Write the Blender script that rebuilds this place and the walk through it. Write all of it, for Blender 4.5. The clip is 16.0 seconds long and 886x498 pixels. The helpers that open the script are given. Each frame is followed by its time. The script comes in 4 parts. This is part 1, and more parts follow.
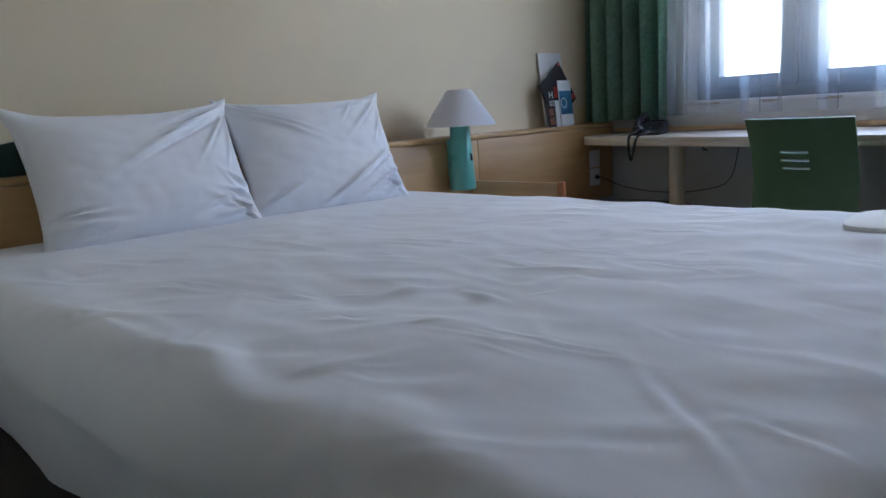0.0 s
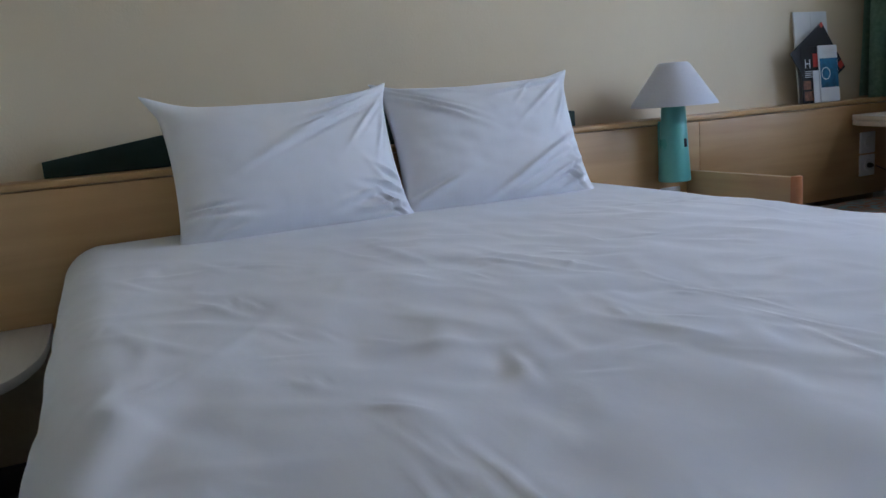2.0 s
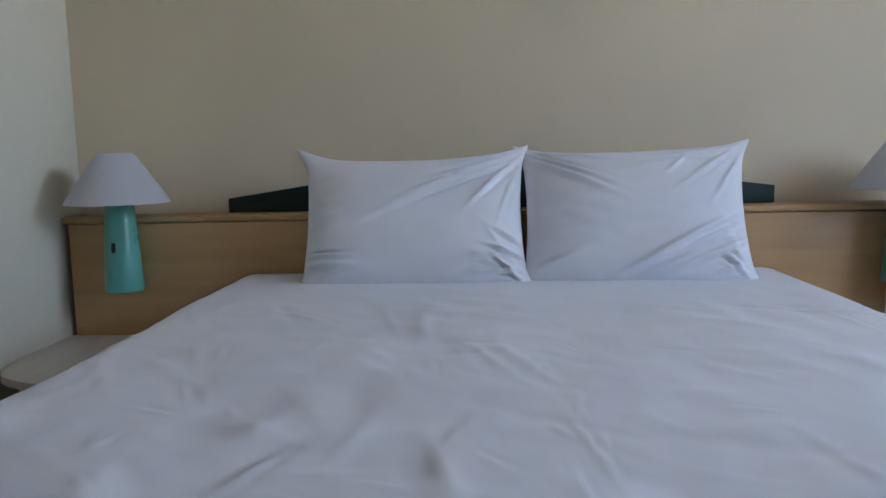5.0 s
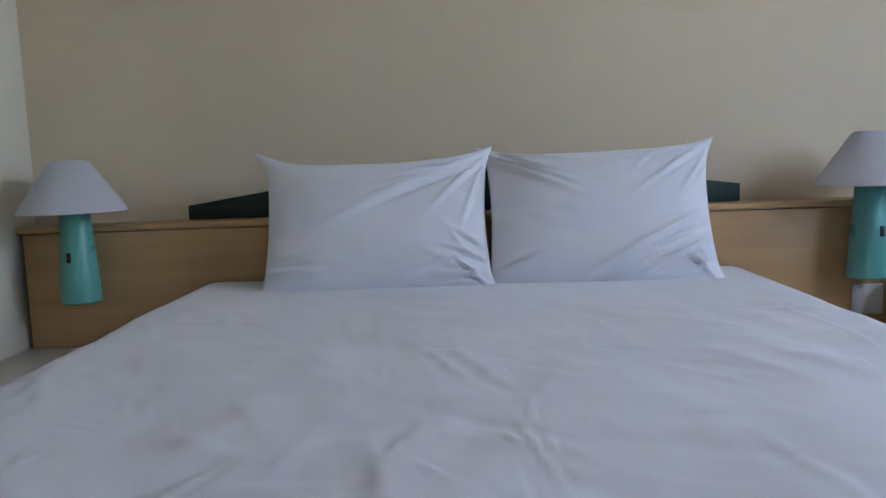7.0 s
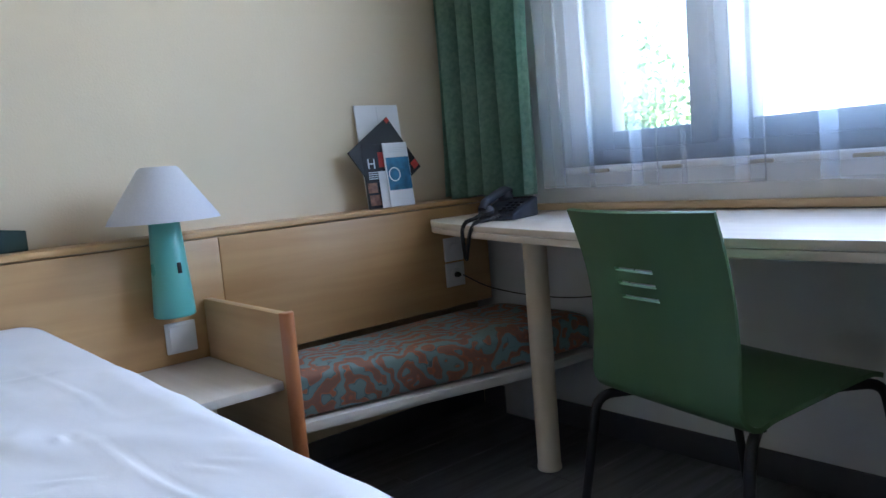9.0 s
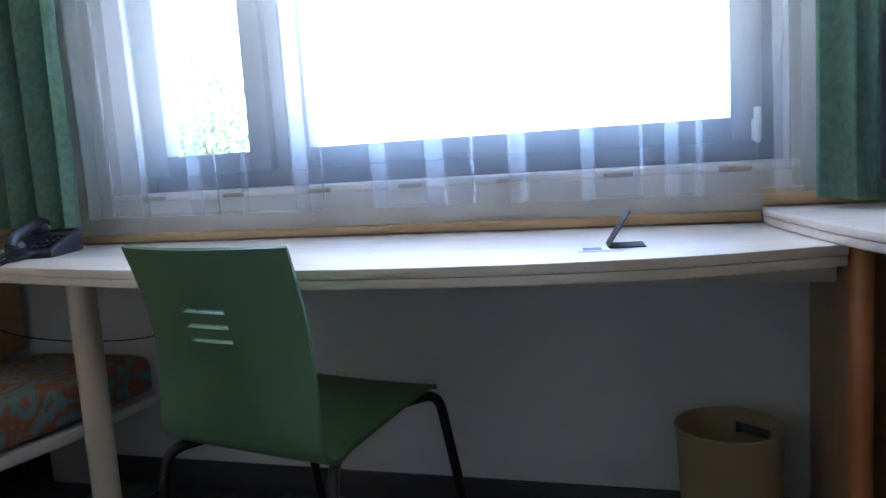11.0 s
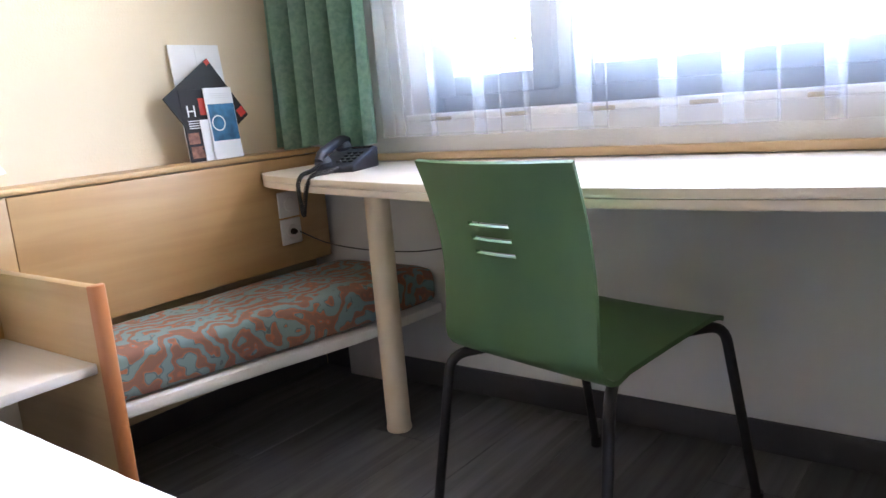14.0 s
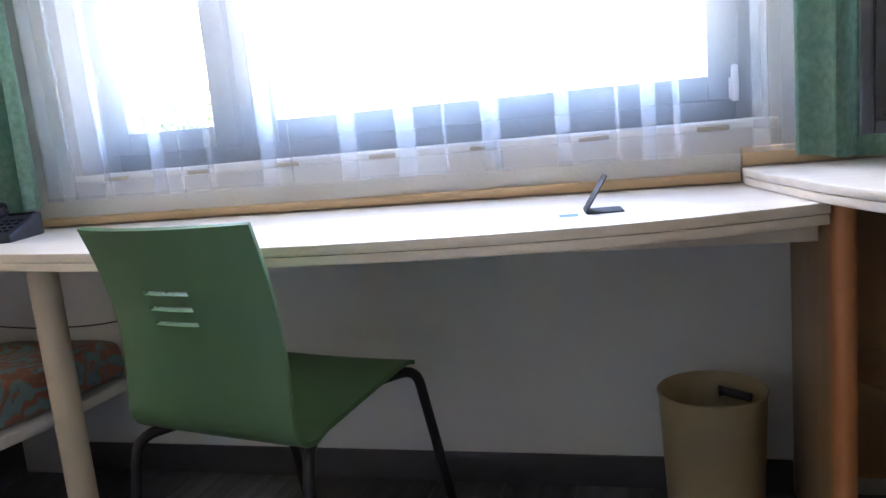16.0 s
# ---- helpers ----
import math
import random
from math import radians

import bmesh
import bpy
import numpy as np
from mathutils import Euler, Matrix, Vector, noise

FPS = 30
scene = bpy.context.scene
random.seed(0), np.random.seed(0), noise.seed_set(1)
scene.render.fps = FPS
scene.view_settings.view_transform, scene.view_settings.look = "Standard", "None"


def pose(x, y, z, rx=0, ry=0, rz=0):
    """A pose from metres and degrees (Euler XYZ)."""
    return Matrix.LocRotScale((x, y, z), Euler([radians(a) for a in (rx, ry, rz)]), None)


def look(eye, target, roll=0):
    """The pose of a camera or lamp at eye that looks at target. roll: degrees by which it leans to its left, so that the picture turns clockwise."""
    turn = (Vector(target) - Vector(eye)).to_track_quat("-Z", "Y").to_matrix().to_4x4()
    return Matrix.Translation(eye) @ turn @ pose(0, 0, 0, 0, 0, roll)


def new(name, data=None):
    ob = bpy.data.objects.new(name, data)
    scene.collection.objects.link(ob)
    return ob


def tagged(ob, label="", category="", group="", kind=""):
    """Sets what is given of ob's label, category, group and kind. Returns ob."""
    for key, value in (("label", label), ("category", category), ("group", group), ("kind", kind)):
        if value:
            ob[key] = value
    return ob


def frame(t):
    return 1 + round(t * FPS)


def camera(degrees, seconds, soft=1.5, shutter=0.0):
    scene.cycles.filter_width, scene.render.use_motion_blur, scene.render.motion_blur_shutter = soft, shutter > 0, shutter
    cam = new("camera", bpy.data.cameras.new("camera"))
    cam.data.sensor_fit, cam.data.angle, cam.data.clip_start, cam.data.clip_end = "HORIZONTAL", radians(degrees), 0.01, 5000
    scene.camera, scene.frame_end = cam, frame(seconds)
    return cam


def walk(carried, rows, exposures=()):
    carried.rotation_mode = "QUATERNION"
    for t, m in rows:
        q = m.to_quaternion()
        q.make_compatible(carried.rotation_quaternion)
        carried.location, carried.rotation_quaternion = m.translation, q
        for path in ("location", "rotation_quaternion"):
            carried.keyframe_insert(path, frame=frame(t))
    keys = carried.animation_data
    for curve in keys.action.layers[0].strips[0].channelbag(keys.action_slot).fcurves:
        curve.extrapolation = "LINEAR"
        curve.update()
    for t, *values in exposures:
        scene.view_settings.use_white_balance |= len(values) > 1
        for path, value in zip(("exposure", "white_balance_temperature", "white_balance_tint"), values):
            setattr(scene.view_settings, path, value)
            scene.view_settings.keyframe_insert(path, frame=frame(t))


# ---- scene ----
cam = camera(60.8, 16.0)
PATH = [
    (0, (0.3, 0.827, 0.91), (-1.09, 2.22, 0.552), -3.4),
    (0.5, (0.332, 0.912, 0.911), (-1.216, 2.129, 0.56), -4.1),
    (1, (0.307, 1.025, 0.904), (-1.331, 2.115, 0.547), -4.7),
    (1.5, (0.261, 1.162, 0.902), (-1.463, 2.109, 0.537), -4.7),
    (2, (0.24, 1.269, 0.918), (-1.557, 2.062, 0.539), -4.5),
    (2.5, (0.307, 1.4, 0.897), (-1.582, 1.966, 0.567), -4.4),
    (3, (0.36, 1.58, 0.904), (-1.567, 1.979, 0.55), -3.6),
    (3.5, (0.265, 1.704, 0.981), (-1.626, 2.195, 0.551), -1.4),
    (4, (0.338, 1.861, 0.953), (-1.622, 2.066, 0.61), -0.5),
    (4.2, (0.323, 1.886, 0.964), (-1.648, 1.946, 0.634), -0.4),
    (6.3, (0.302, 1.913, 0.941), (-1.68, 1.75, 0.726), -1.5),
    (6.5, (0.294, 1.922, 0.939), (-1.69, 1.788, 0.725), -1.6),
    (7, (0.28, 1.943, 0.949), (-1.706, 1.883, 0.72), -2.1),
    (7.5, (0.262, 1.989, 0.948), (-1.715, 2.167, 0.708), -2.7),
    (8, (0.187, 2.102, 0.939), (-1.712, 2.679, 0.691), -3.2),
    (8.5, (0.191, 2.208, 0.931), (-1.558, 3.15, 0.699), -4.0),
    (9, (0.204, 2.314, 0.935), (-1.321, 3.589, 0.713), -4.8),
    (9.5, (0.199, 2.385, 0.947), (-1.015, 3.96, 0.731), -5.4),
    (10, (0.166, 2.388, 0.954), (-0.7, 4.178, 0.74), -4.6),
    (12.3, (0.126, 2.348, 0.936), (-0.386, 4.26, 0.652), -3.6),
    (12.5, (0.137, 2.342, 0.933), (-0.398, 4.241, 0.609), -3.7),
    (13, (0.135, 2.336, 0.934), (-0.469, 4.195, 0.511), -3.6),
    (13.5, (0.088, 2.37, 0.925), (-0.8, 4.118, 0.528), -3.7),
    (14, (0.093, 2.394, 0.932), (-1.107, 3.945, 0.543), -4.8),
    (14.5, (0.105, 2.427, 0.932), (-1.164, 3.926, 0.555), -4.6),
    (15, (0.105, 2.426, 0.938), (-1.119, 3.966, 0.578), -4.7),
    (15.5, (0.098, 2.432, 0.93), (-0.915, 4.13, 0.63), -4.8),
    (16, (0.132, 2.43, 0.943), (-0.401, 4.329, 0.615), -5.4),
]
EXPOSURES = [(0, 3.47, 5800, 15), (3.0, 3.37, 5800, 15), (8.0, 3.37, 5900, 17), (9.0, 3.95, 5650, 13), (10.0, 4.08, 5650, 14), (12.5, 4.15, 5800, 16), (13.0, 4.4, 5900, 17),
             (13.5, 4.98, 6400, 18), (14.0, 5.28, 6700, 20), (15.0, 5.28, 6700, 20), (15.5, 5.22, 6650, 20), (16.0, 4.85, 6300, 19)]
walk(cam, [(t, look(eye, target, roll)) for t, eye, target, roll in PATH], EXPOSURES)

# ---- light ----
world = bpy.data.worlds.new("daylight")
scene.world = world
world.use_nodes = True
wn = world.node_tree
sky = wn.nodes.new("ShaderNodeTexSky")
sky.sky_type = "NISHITA"
sky.sun_disc = False
sky.sun_elevation, sky.sun_rotation = radians(48), radians(200)
sky.air_density, sky.dust_density = 1.0, 2.5
wn.nodes["Background"].inputs["Strength"].default_value = 0.15
wn.links.new(sky.outputs[0], wn.nodes["Background"].inputs["Color"])
sun = new("sun", bpy.data.lights.new("sun", "SUN"))
sun.data.energy, sun.data.angle, sun.data.color = 5.0, radians(0.6), (1.0, 0.95, 0.88)
lamp = new("window_daylight", bpy.data.lights.new("window_daylight", "AREA"))
lamp.data.shape, lamp.data.size, lamp.data.size_y = "RECTANGLE", 1.5, 0.6
lamp.data.energy, lamp.data.color = 1.2, (0.93, 0.97, 1.0)
lamp.data.spread = radians(135)
lamp.matrix_world = look((-0.30, 4.285, 1.80), (-0.34, 2.0, 1.15))
sun.matrix_world = look((-3, -12, 14), (0, 3, 0))


# ---- materials ----
def shader(name):
    m = bpy.data.materials.new(name)
    m.use_nodes = True
    return m, m.node_tree, m.node_tree.nodes["Principled BSDF"]


def ramp(t, a, b, lo=0.3, hi=0.7):
    r = t.nodes.new("ShaderNodeValToRGB")
    r.color_ramp.elements[0].position, r.color_ramp.elements[1].position = lo, hi
    r.color_ramp.elements[0].color, r.color_ramp.elements[1].color = (*a, 1), (*b, 1)
    return r


def coords(t, scale=(1, 1, 1), turn=(0, 0, 0)):
    c, m = t.nodes.new("ShaderNodeTexCoord"), t.nodes.new("ShaderNodeMapping")
    m.inputs["Scale"].default_value, m.inputs["Rotation"].default_value = scale, turn
    t.links.new(c.outputs["Object"], m.inputs["Vector"])
    return m


def noise_node(t, m, scale, detail=4.0, distortion=0.0):
    n = t.nodes.new("ShaderNodeTexNoise")
    n.inputs["Scale"].default_value, n.inputs["Detail"].default_value = scale, detail
    n.inputs["Distortion"].default_value = distortion
    t.links.new(m.outputs[0], n.inputs["Vector"])
    return n


def bump(t, p, height, strength, distance):
    b = t.nodes.new("ShaderNodeBump")
    b.inputs["Strength"].default_value, b.inputs["Distance"].default_value = strength, distance
    t.links.new(height, b.inputs["Height"])
    t.links.new(b.outputs[0], p.inputs["Normal"])


def surface(name, col, vary=0.12, rough=0.5, scale=6.0, grain=120.0, relief=0.15, depth=0.001, metal=0.0, stretch=(1, 1, 1)):
    """A plain surface: slow change of tone, fine relief."""
    m, t, p = shader(name)
    c = coords(t, stretch)
    n1, n2 = noise_node(t, c, scale, 5), noise_node(t, c, grain, 2)
    r = ramp(t, [v * (1 - vary) for v in col], [min(1, v * (1 + vary)) for v in col])
    t.links.new(n1.outputs["Fac"], r.inputs["Fac"])
    t.links.new(r.outputs[0], p.inputs["Base Color"])
    rr = ramp(t, [max(0.02, rough - 0.06)] * 3, [min(1, rough + 0.08)] * 3)
    t.links.new(n1.outputs["Fac"], rr.inputs["Fac"])
    t.links.new(rr.outputs[0], p.inputs["Roughness"])
    p.inputs["Metallic"].default_value = metal
    bump(t, p, n2.outputs["Fac"], relief, depth)
    return m


def wood(name, dark, light, along, rough=0.42, scale=1.0):
    """Veneer with its grain along the axis x, y or z."""
    m, t, p = shader(name)
    s = {"x": (1.6, 22, 22), "y": (22, 1.6, 22), "z": (22, 22, 1.6)}[along]
    c = coords(t, [v * scale for v in s])
    n1 = noise_node(t, c, 1.0, 6, 0.6)
    slow = noise_node(t, coords(t, (1.3, 1.3, 1.3)), 2.0, 2)
    fine = noise_node(t, coords(t, [v * 8 for v in s]), 1.0, 2)
    mix = t.nodes.new("ShaderNodeMath")
    mix.operation = "MULTIPLY_ADD"
    mix.inputs[1].default_value = 0.5
    t.links.new(n1.outputs["Fac"], mix.inputs[0])
    half = t.nodes.new("ShaderNodeMath")
    half.operation = "MULTIPLY"
    half.inputs[1].default_value = 0.5
    t.links.new(slow.outputs["Fac"], half.inputs[0])
    t.links.new(half.outputs[0], mix.inputs[2])
    r = ramp(t, dark, light, 0.34, 0.66)
    t.links.new(mix.outputs[0], r.inputs["Fac"])
    t.links.new(r.outputs[0], p.inputs["Base Color"])
    p.inputs["Roughness"].default_value = rough
    bump(t, p, fine.outputs["Fac"], 0.08, 0.0006)
    return m


def plaster(name, col):
    m, t, p = shader(name)
    c = coords(t)
    slow, grit, lumps = noise_node(t, c, 1.4, 4), noise_node(t, c, 190, 3), noise_node(t, c, 28, 4)
    r = ramp(t, [v * 0.95 for v in col], [min(1, v * 1.03) for v in col], 0.35, 0.65)
    t.links.new(slow.outputs["Fac"], r.inputs["Fac"])
    t.links.new(r.outputs[0], p.inputs["Base Color"])
    p.inputs["Roughness"].default_value = 0.75
    add = t.nodes.new("ShaderNodeMath")
    t.links.new(grit.outputs["Fac"], add.inputs[0])
    t.links.new(lumps.outputs["Fac"], add.inputs[1])
    bump(t, p, add.outputs[0], 0.35, 0.0022)
    return m


def cloth(name, col, weave=900.0, vary=0.05, fuzz=0.15, crease=0.0):
    m, t, p = shader(name)
    c = coords(t)
    slow, fine = noise_node(t, c, 5, 4), noise_node(t, c, weave, 2)
    r = ramp(t, [v * (1 - vary) for v in col], [min(1, v * (1 + vary)) for v in col])
    t.links.new(slow.outputs["Fac"], r.inputs["Fac"])
    t.links.new(r.outputs[0], p.inputs["Base Color"])
    p.inputs["Roughness"].default_value = 0.85
    p.inputs["Sheen Weight"].default_value = fuzz
    if crease:
        cr = noise_node(t, coords(t, (1, 1.6, 1), (0, 0, 0.5)), 13, 4, 0.2)
        add = t.nodes.new("ShaderNodeMath")
        add.operation = "MULTIPLY_ADD"
        add.inputs[1].default_value = 0.06
        t.links.new(fine.outputs["Fac"], add.inputs[0])
        t.links.new(cr.outputs["Fac"], add.inputs[2])
        bump(t, p, add.outputs[0], crease, 0.012)
    else:
        bump(t, p, fine.outputs["Fac"], 0.2, 0.0006)
    return m


def sheer_cloth():
    """Thin voile: part of the light goes straight through, the rest is scattered."""
    m, t, p = shader("sheer voile")
    out = t.nodes["Material Output"]
    c = coords(t, (1, 1, 0.4))
    threads = noise_node(t, c, 12, 2)
    r = ramp(t, (0.235,) * 3, (0.26,) * 3, 0.3, 0.7)
    t.links.new(threads.outputs["Fac"], r.inputs["Fac"])
    clear, soft, thick, both = (t.nodes.new(k) for k in ("ShaderNodeBsdfTransparent", "ShaderNodeBsdfTranslucent", "ShaderNodeBsdfDiffuse", "ShaderNodeMixShader"))
    soft.inputs[0].default_value = (0.94, 0.95, 0.95, 1)
    thick.inputs[0].default_value = (0.90, 0.91, 0.92, 1)
    both.inputs[0].default_value = 0.18
    t.links.new(soft.outputs[0], both.inputs[1])
    t.links.new(thick.outputs[0], both.inputs[2])
    mix = t.nodes.new("ShaderNodeMixShader")
    t.links.new(r.outputs[0], mix.inputs[0])
    t.links.new(clear.outputs[0], mix.inputs[1])
    t.links.new(both.outputs[0], mix.inputs[2])
    t.links.new(mix.outputs[0], out.inputs["Surface"])
    return m


def shade_cloth():
    m, t, p = shader("lampshade fabric")
    out = t.nodes["Material Output"]
    n = noise_node(t, coords(t, (1, 1, 0.2)), 260, 2)
    r = ramp(t, (0.75, 0.75, 0.79), (0.79, 0.79, 0.83))
    t.links.new(n.outputs["Fac"], r.inputs["Fac"])
    a, b, mix = (t.nodes.new(k) for k in ("ShaderNodeBsdfDiffuse", "ShaderNodeBsdfTranslucent", "ShaderNodeMixShader"))
    t.links.new(r.outputs[0], a.inputs[0])
    t.links.new(r.outputs[0], b.inputs[0])
    mix.inputs[0].default_value = 0.3
    t.links.new(a.outputs[0], mix.inputs[1])
    t.links.new(b.outputs[0], mix.inputs[2])
    t.links.new(mix.outputs[0], out.inputs["Surface"])
    return m


def curtain_cloth():
    """Green velvet curtain that lets a little light through."""
    m, t, p = shader("green curtain")
    out = t.nodes["Material Output"]
    c = coords(t)
    mot, fine = noise_node(t, c, 60, 5, 0.3), noise_node(t, c, 500, 2)
    r = ramp(t, (0.27, 0.43, 0.34), (0.40, 0.57, 0.46), 0.35, 0.68)
    t.links.new(mot.outputs["Fac"], r.inputs["Fac"])
    t.links.new(r.outputs[0], p.inputs["Base Color"])
    p.inputs["Roughness"].default_value = 0.9
    p.inputs["Sheen Weight"].default_value = 0.3
    bump(t, p, fine.outputs["Fac"], 0.3, 0.0008)
    b, mix = t.nodes.new("ShaderNodeBsdfTranslucent"), t.nodes.new("ShaderNodeMixShader")
    t.links.new(r.outputs[0], b.inputs[0])
    mix.inputs[0].default_value = 0.42
    t.links.new(p.outputs[0], mix.inputs[1])
    t.links.new(b.outputs[0], mix.inputs[2])
    t.links.new(mix.outputs[0], out.inputs["Surface"])
    return m


def swirl_cloth():
    """Upholstery with orange swirls on grey-teal."""
    m, t, p = shader("swirl upholstery")
    c = coords(t)
    w = t.nodes.new("ShaderNodeTexWave")
    w.inputs["Scale"].default_value, w.inputs["Distortion"].default_value = 6.0, 16.0
    w.inputs["Detail"].default_value, w.inputs["Detail Scale"].default_value = 2.0, 1.9
    t.links.new(c.outputs[0], w.inputs["Vector"])
    r = ramp(t, (0.17, 0.27, 0.27), (0.46, 0.15, 0.075), 0.50, 0.57)
    r.color_ramp.elements.new(0.30).color = (0.19, 0.28, 0.28, 1)
    r.color_ramp.elements.new(0.42).color = (0.10, 0.12, 0.13, 1)
    r.color_ramp.elements.new(0.85).color = (0.26, 0.13, 0.09, 1)
    t.links.new(w.outputs["Fac"], r.inputs["Fac"])
    t.links.new(r.outputs[0], p.inputs["Base Color"])
    p.inputs["Roughness"].default_value = 0.9
    fine = noise_node(t, c, 700, 2)
    bump(t, p, fine.outputs["Fac"], 0.3, 0.0008)
    return m


def plank_finish():
    m, t, p = shader("dark floor plank")
    s = noise_node(t, coords(t, (30, 2.0, 30)), 1.0, 6, 0.5)
    info = t.nodes.new("ShaderNodeObjectInfo")
    r = ramp(t, (0.066, 0.067, 0.074), (0.15, 0.15, 0.162), 0.3, 0.75)
    t.links.new(s.outputs["Fac"], r.inputs["Fac"])
    k = ramp(t, (0.75,) * 3, (1.25,) * 3, 0, 1)
    t.links.new(info.outputs["Random"], k.inputs["Fac"])
    mul = t.nodes.new("ShaderNodeMix")
    mul.data_type, mul.blend_type = "RGBA", "MULTIPLY"
    mul.inputs["Factor"].default_value = 1.0
    t.links.new(r.outputs[0], mul.inputs["A"])
    t.links.new(k.outputs[0], mul.inputs["B"])
    t.links.new(mul.outputs["Result"], p.inputs["Base Color"])
    p.inputs["Roughness"].default_value = 0.5
    bump(t, p, s.outputs["Fac"], 0.15, 0.001)
    return m


def glass_pane():
    m, t, p = shader("window glass")
    p.inputs["Transmission Weight"].default_value = 1.0
    p.inputs["Roughness"].default_value = 0.0
    p.inputs["IOR"].default_value = 1.02
    p.inputs["Base Color"].default_value = (0.97, 0.99, 0.98, 1)
    return m


def leaves():
    m, t, p = shader("foliage")
    g = t.nodes.new("ShaderNodeNewGeometry")
    r = ramp(t, (0.035, 0.09, 0.02), (0.12, 0.20, 0.05), 0, 1)
    t.links.new(g.outputs["Random Per Island"], r.inputs["Fac"])
    t.links.new(r.outputs[0], p.inputs["Base Color"])
    p.inputs["Roughness"].default_value = 0.6
    p.inputs["Subsurface Weight"].default_value = 0.0
    return m


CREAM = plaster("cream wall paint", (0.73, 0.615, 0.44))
# for the unseen walls: darker and warmer, to cut and tint bounce light
LOWBOUNCE = plaster("warm cream darkened to cut bounce", (0.54, 0.42, 0.29))
PALE = plaster("pale wall paint", (0.74, 0.71, 0.59))
GREYWALL = plaster("off-white wall paint", (0.70, 0.70, 0.70))
CEIL = plaster("white ceiling paint", (0.82, 0.81, 0.78))
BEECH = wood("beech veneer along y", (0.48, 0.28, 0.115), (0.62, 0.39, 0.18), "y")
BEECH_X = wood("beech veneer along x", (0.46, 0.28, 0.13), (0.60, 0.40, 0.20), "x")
# about a quarter darker than the other two veneers
BEECH_Z = wood("darker beech veneer along z", (0.34, 0.20, 0.10), (0.46, 0.29, 0.15), "z")
EDGE = wood("reddish beech edging", (0.42, 0.145, 0.05), (0.56, 0.235, 0.09), "z", 0.35)
STRIPWOOD = wood("pale beech strip", (0.56, 0.38, 0.22), (0.70, 0.50, 0.31), "x")
LAMINATE = wood("pale desk laminate", (0.66, 0.59, 0.52), (0.76, 0.70, 0.64), "x", 0.38, 1.6)
LAMEDGE = wood("pale laminate edging", (0.62, 0.52, 0.42), (0.74, 0.65, 0.55), "x", 0.4)
WHITEBOARD = surface("white board", (0.74, 0.72, 0.70), 0.05, 0.45)
COLUMN = surface("cream painted metal", (0.68, 0.58, 0.44), 0.06, 0.45, 5, 200, 0.1)
LINEN = cloth("white bed linen", (0.79, 0.80, 0.84), 1100, 0.03, 0.1, 0.09)
PILLOWCASE = cloth("white pillowcase", (0.82, 0.82, 0.85), 1100, 0.03, 0.1, 0.10)
TOWEL = cloth("white towel", (0.85, 0.86, 0.86), 320, 0.03, 0.3)
BEDBASE = cloth("dark bed base cloth", (0.022, 0.018, 0.018), 500, 0.2)
DARKGREEN = surface("dark green lacquer", (0.006, 0.030, 0.026), 0.15, 0.65, 8, 150, 0.1)
TEAL = surface("teal enamel", (0.13, 0.42, 0.36), 0.05, 0.32, 10, 260, 0.04)
BLACK = surface("black plastic", (0.012, 0.012, 0.014), 0.2, 0.4, 30, 300, 0.1)
PHONEGREY = surface("slate grey plastic", (0.035, 0.038, 0.05), 0.1, 0.42, 30, 400, 0.15)
TUBE = surface("black lacquered steel", (0.012, 0.012, 0.016), 0.1, 0.42, 20, 40, 0.02)
CHAIRGREEN = surface("green stained plywood", (0.078, 0.155, 0.070), 0.14, 0.40, 5, 160, 0.10, 0.0006, 0.0, (1, 1, 0.3))
PLYEDGE = surface("plywood edge", (0.30, 0.36, 0.20), 0.15, 0.5, 30, 200, 0.1)
PLASTICWHITE = surface("white plastic", (0.80, 0.80, 0.80), 0.03, 0.35, 20, 300, 0.03)
FRAMEGREY = surface("grey window frame", (0.16, 0.18, 0.22), 0.06, 0.4, 10, 200, 0.05)
SILLWHITE = surface("white sill", (0.76, 0.74, 0.72), 0.04, 0.4)
BASEGREY = surface("dark grey skirting", (0.065, 0.065, 0.078), 0.15, 0.5)
BINTAN = surface("tan plastic", (0.36, 0.28, 0.16), 0.06, 0.45, 6, 250, 0.08)
PAPER = surface("white paper", (0.80, 0.80, 0.80), 0.03, 0.5, 15, 300, 0.03)
PAPERDARK = surface("black printed paper", (0.014, 0.012, 0.014), 0.2, 0.6, 20, 300, 0.03)
PAPERBLUE = surface("blue printed paper", (0.03, 0.16, 0.30), 0.5, 0.35, 22, 300, 0.03)
PAPERRED = surface("red print", (0.60, 0.05, 0.03), 0.2, 0.4, 30, 300, 0.03)
PAPERBROWN = surface("brown photo print", (0.22, 0.09, 0.05), 0.6, 0.4, 60, 300, 0.03)
SCREEN = surface("dark screen", (0.012, 0.014, 0.018), 0.1, 0.18, 4, 200, 0.01)
SUBFLOOR = surface("dark joint", (0.012, 0.012, 0.013), 0.2, 0.8)
# unseen ground, made pale to throw sunlight up through the voile
BOUNCEGROUND = surface("pale bounce ground", (0.38, 0.37, 0.34), 0.12, 0.9, 2, 40, 0.5, 0.02)
BARK = surface("bark", (0.10, 0.07, 0.05), 0.3, 0.9, 12, 40, 0.8, 0.02)
SHEER, SHADE, CURTAIN, SWIRL, PLANK, GLASS, LEAF = sheer_cloth(), shade_cloth(), curtain_cloth(), swirl_cloth(), plank_finish(), glass_pane(), leaves()


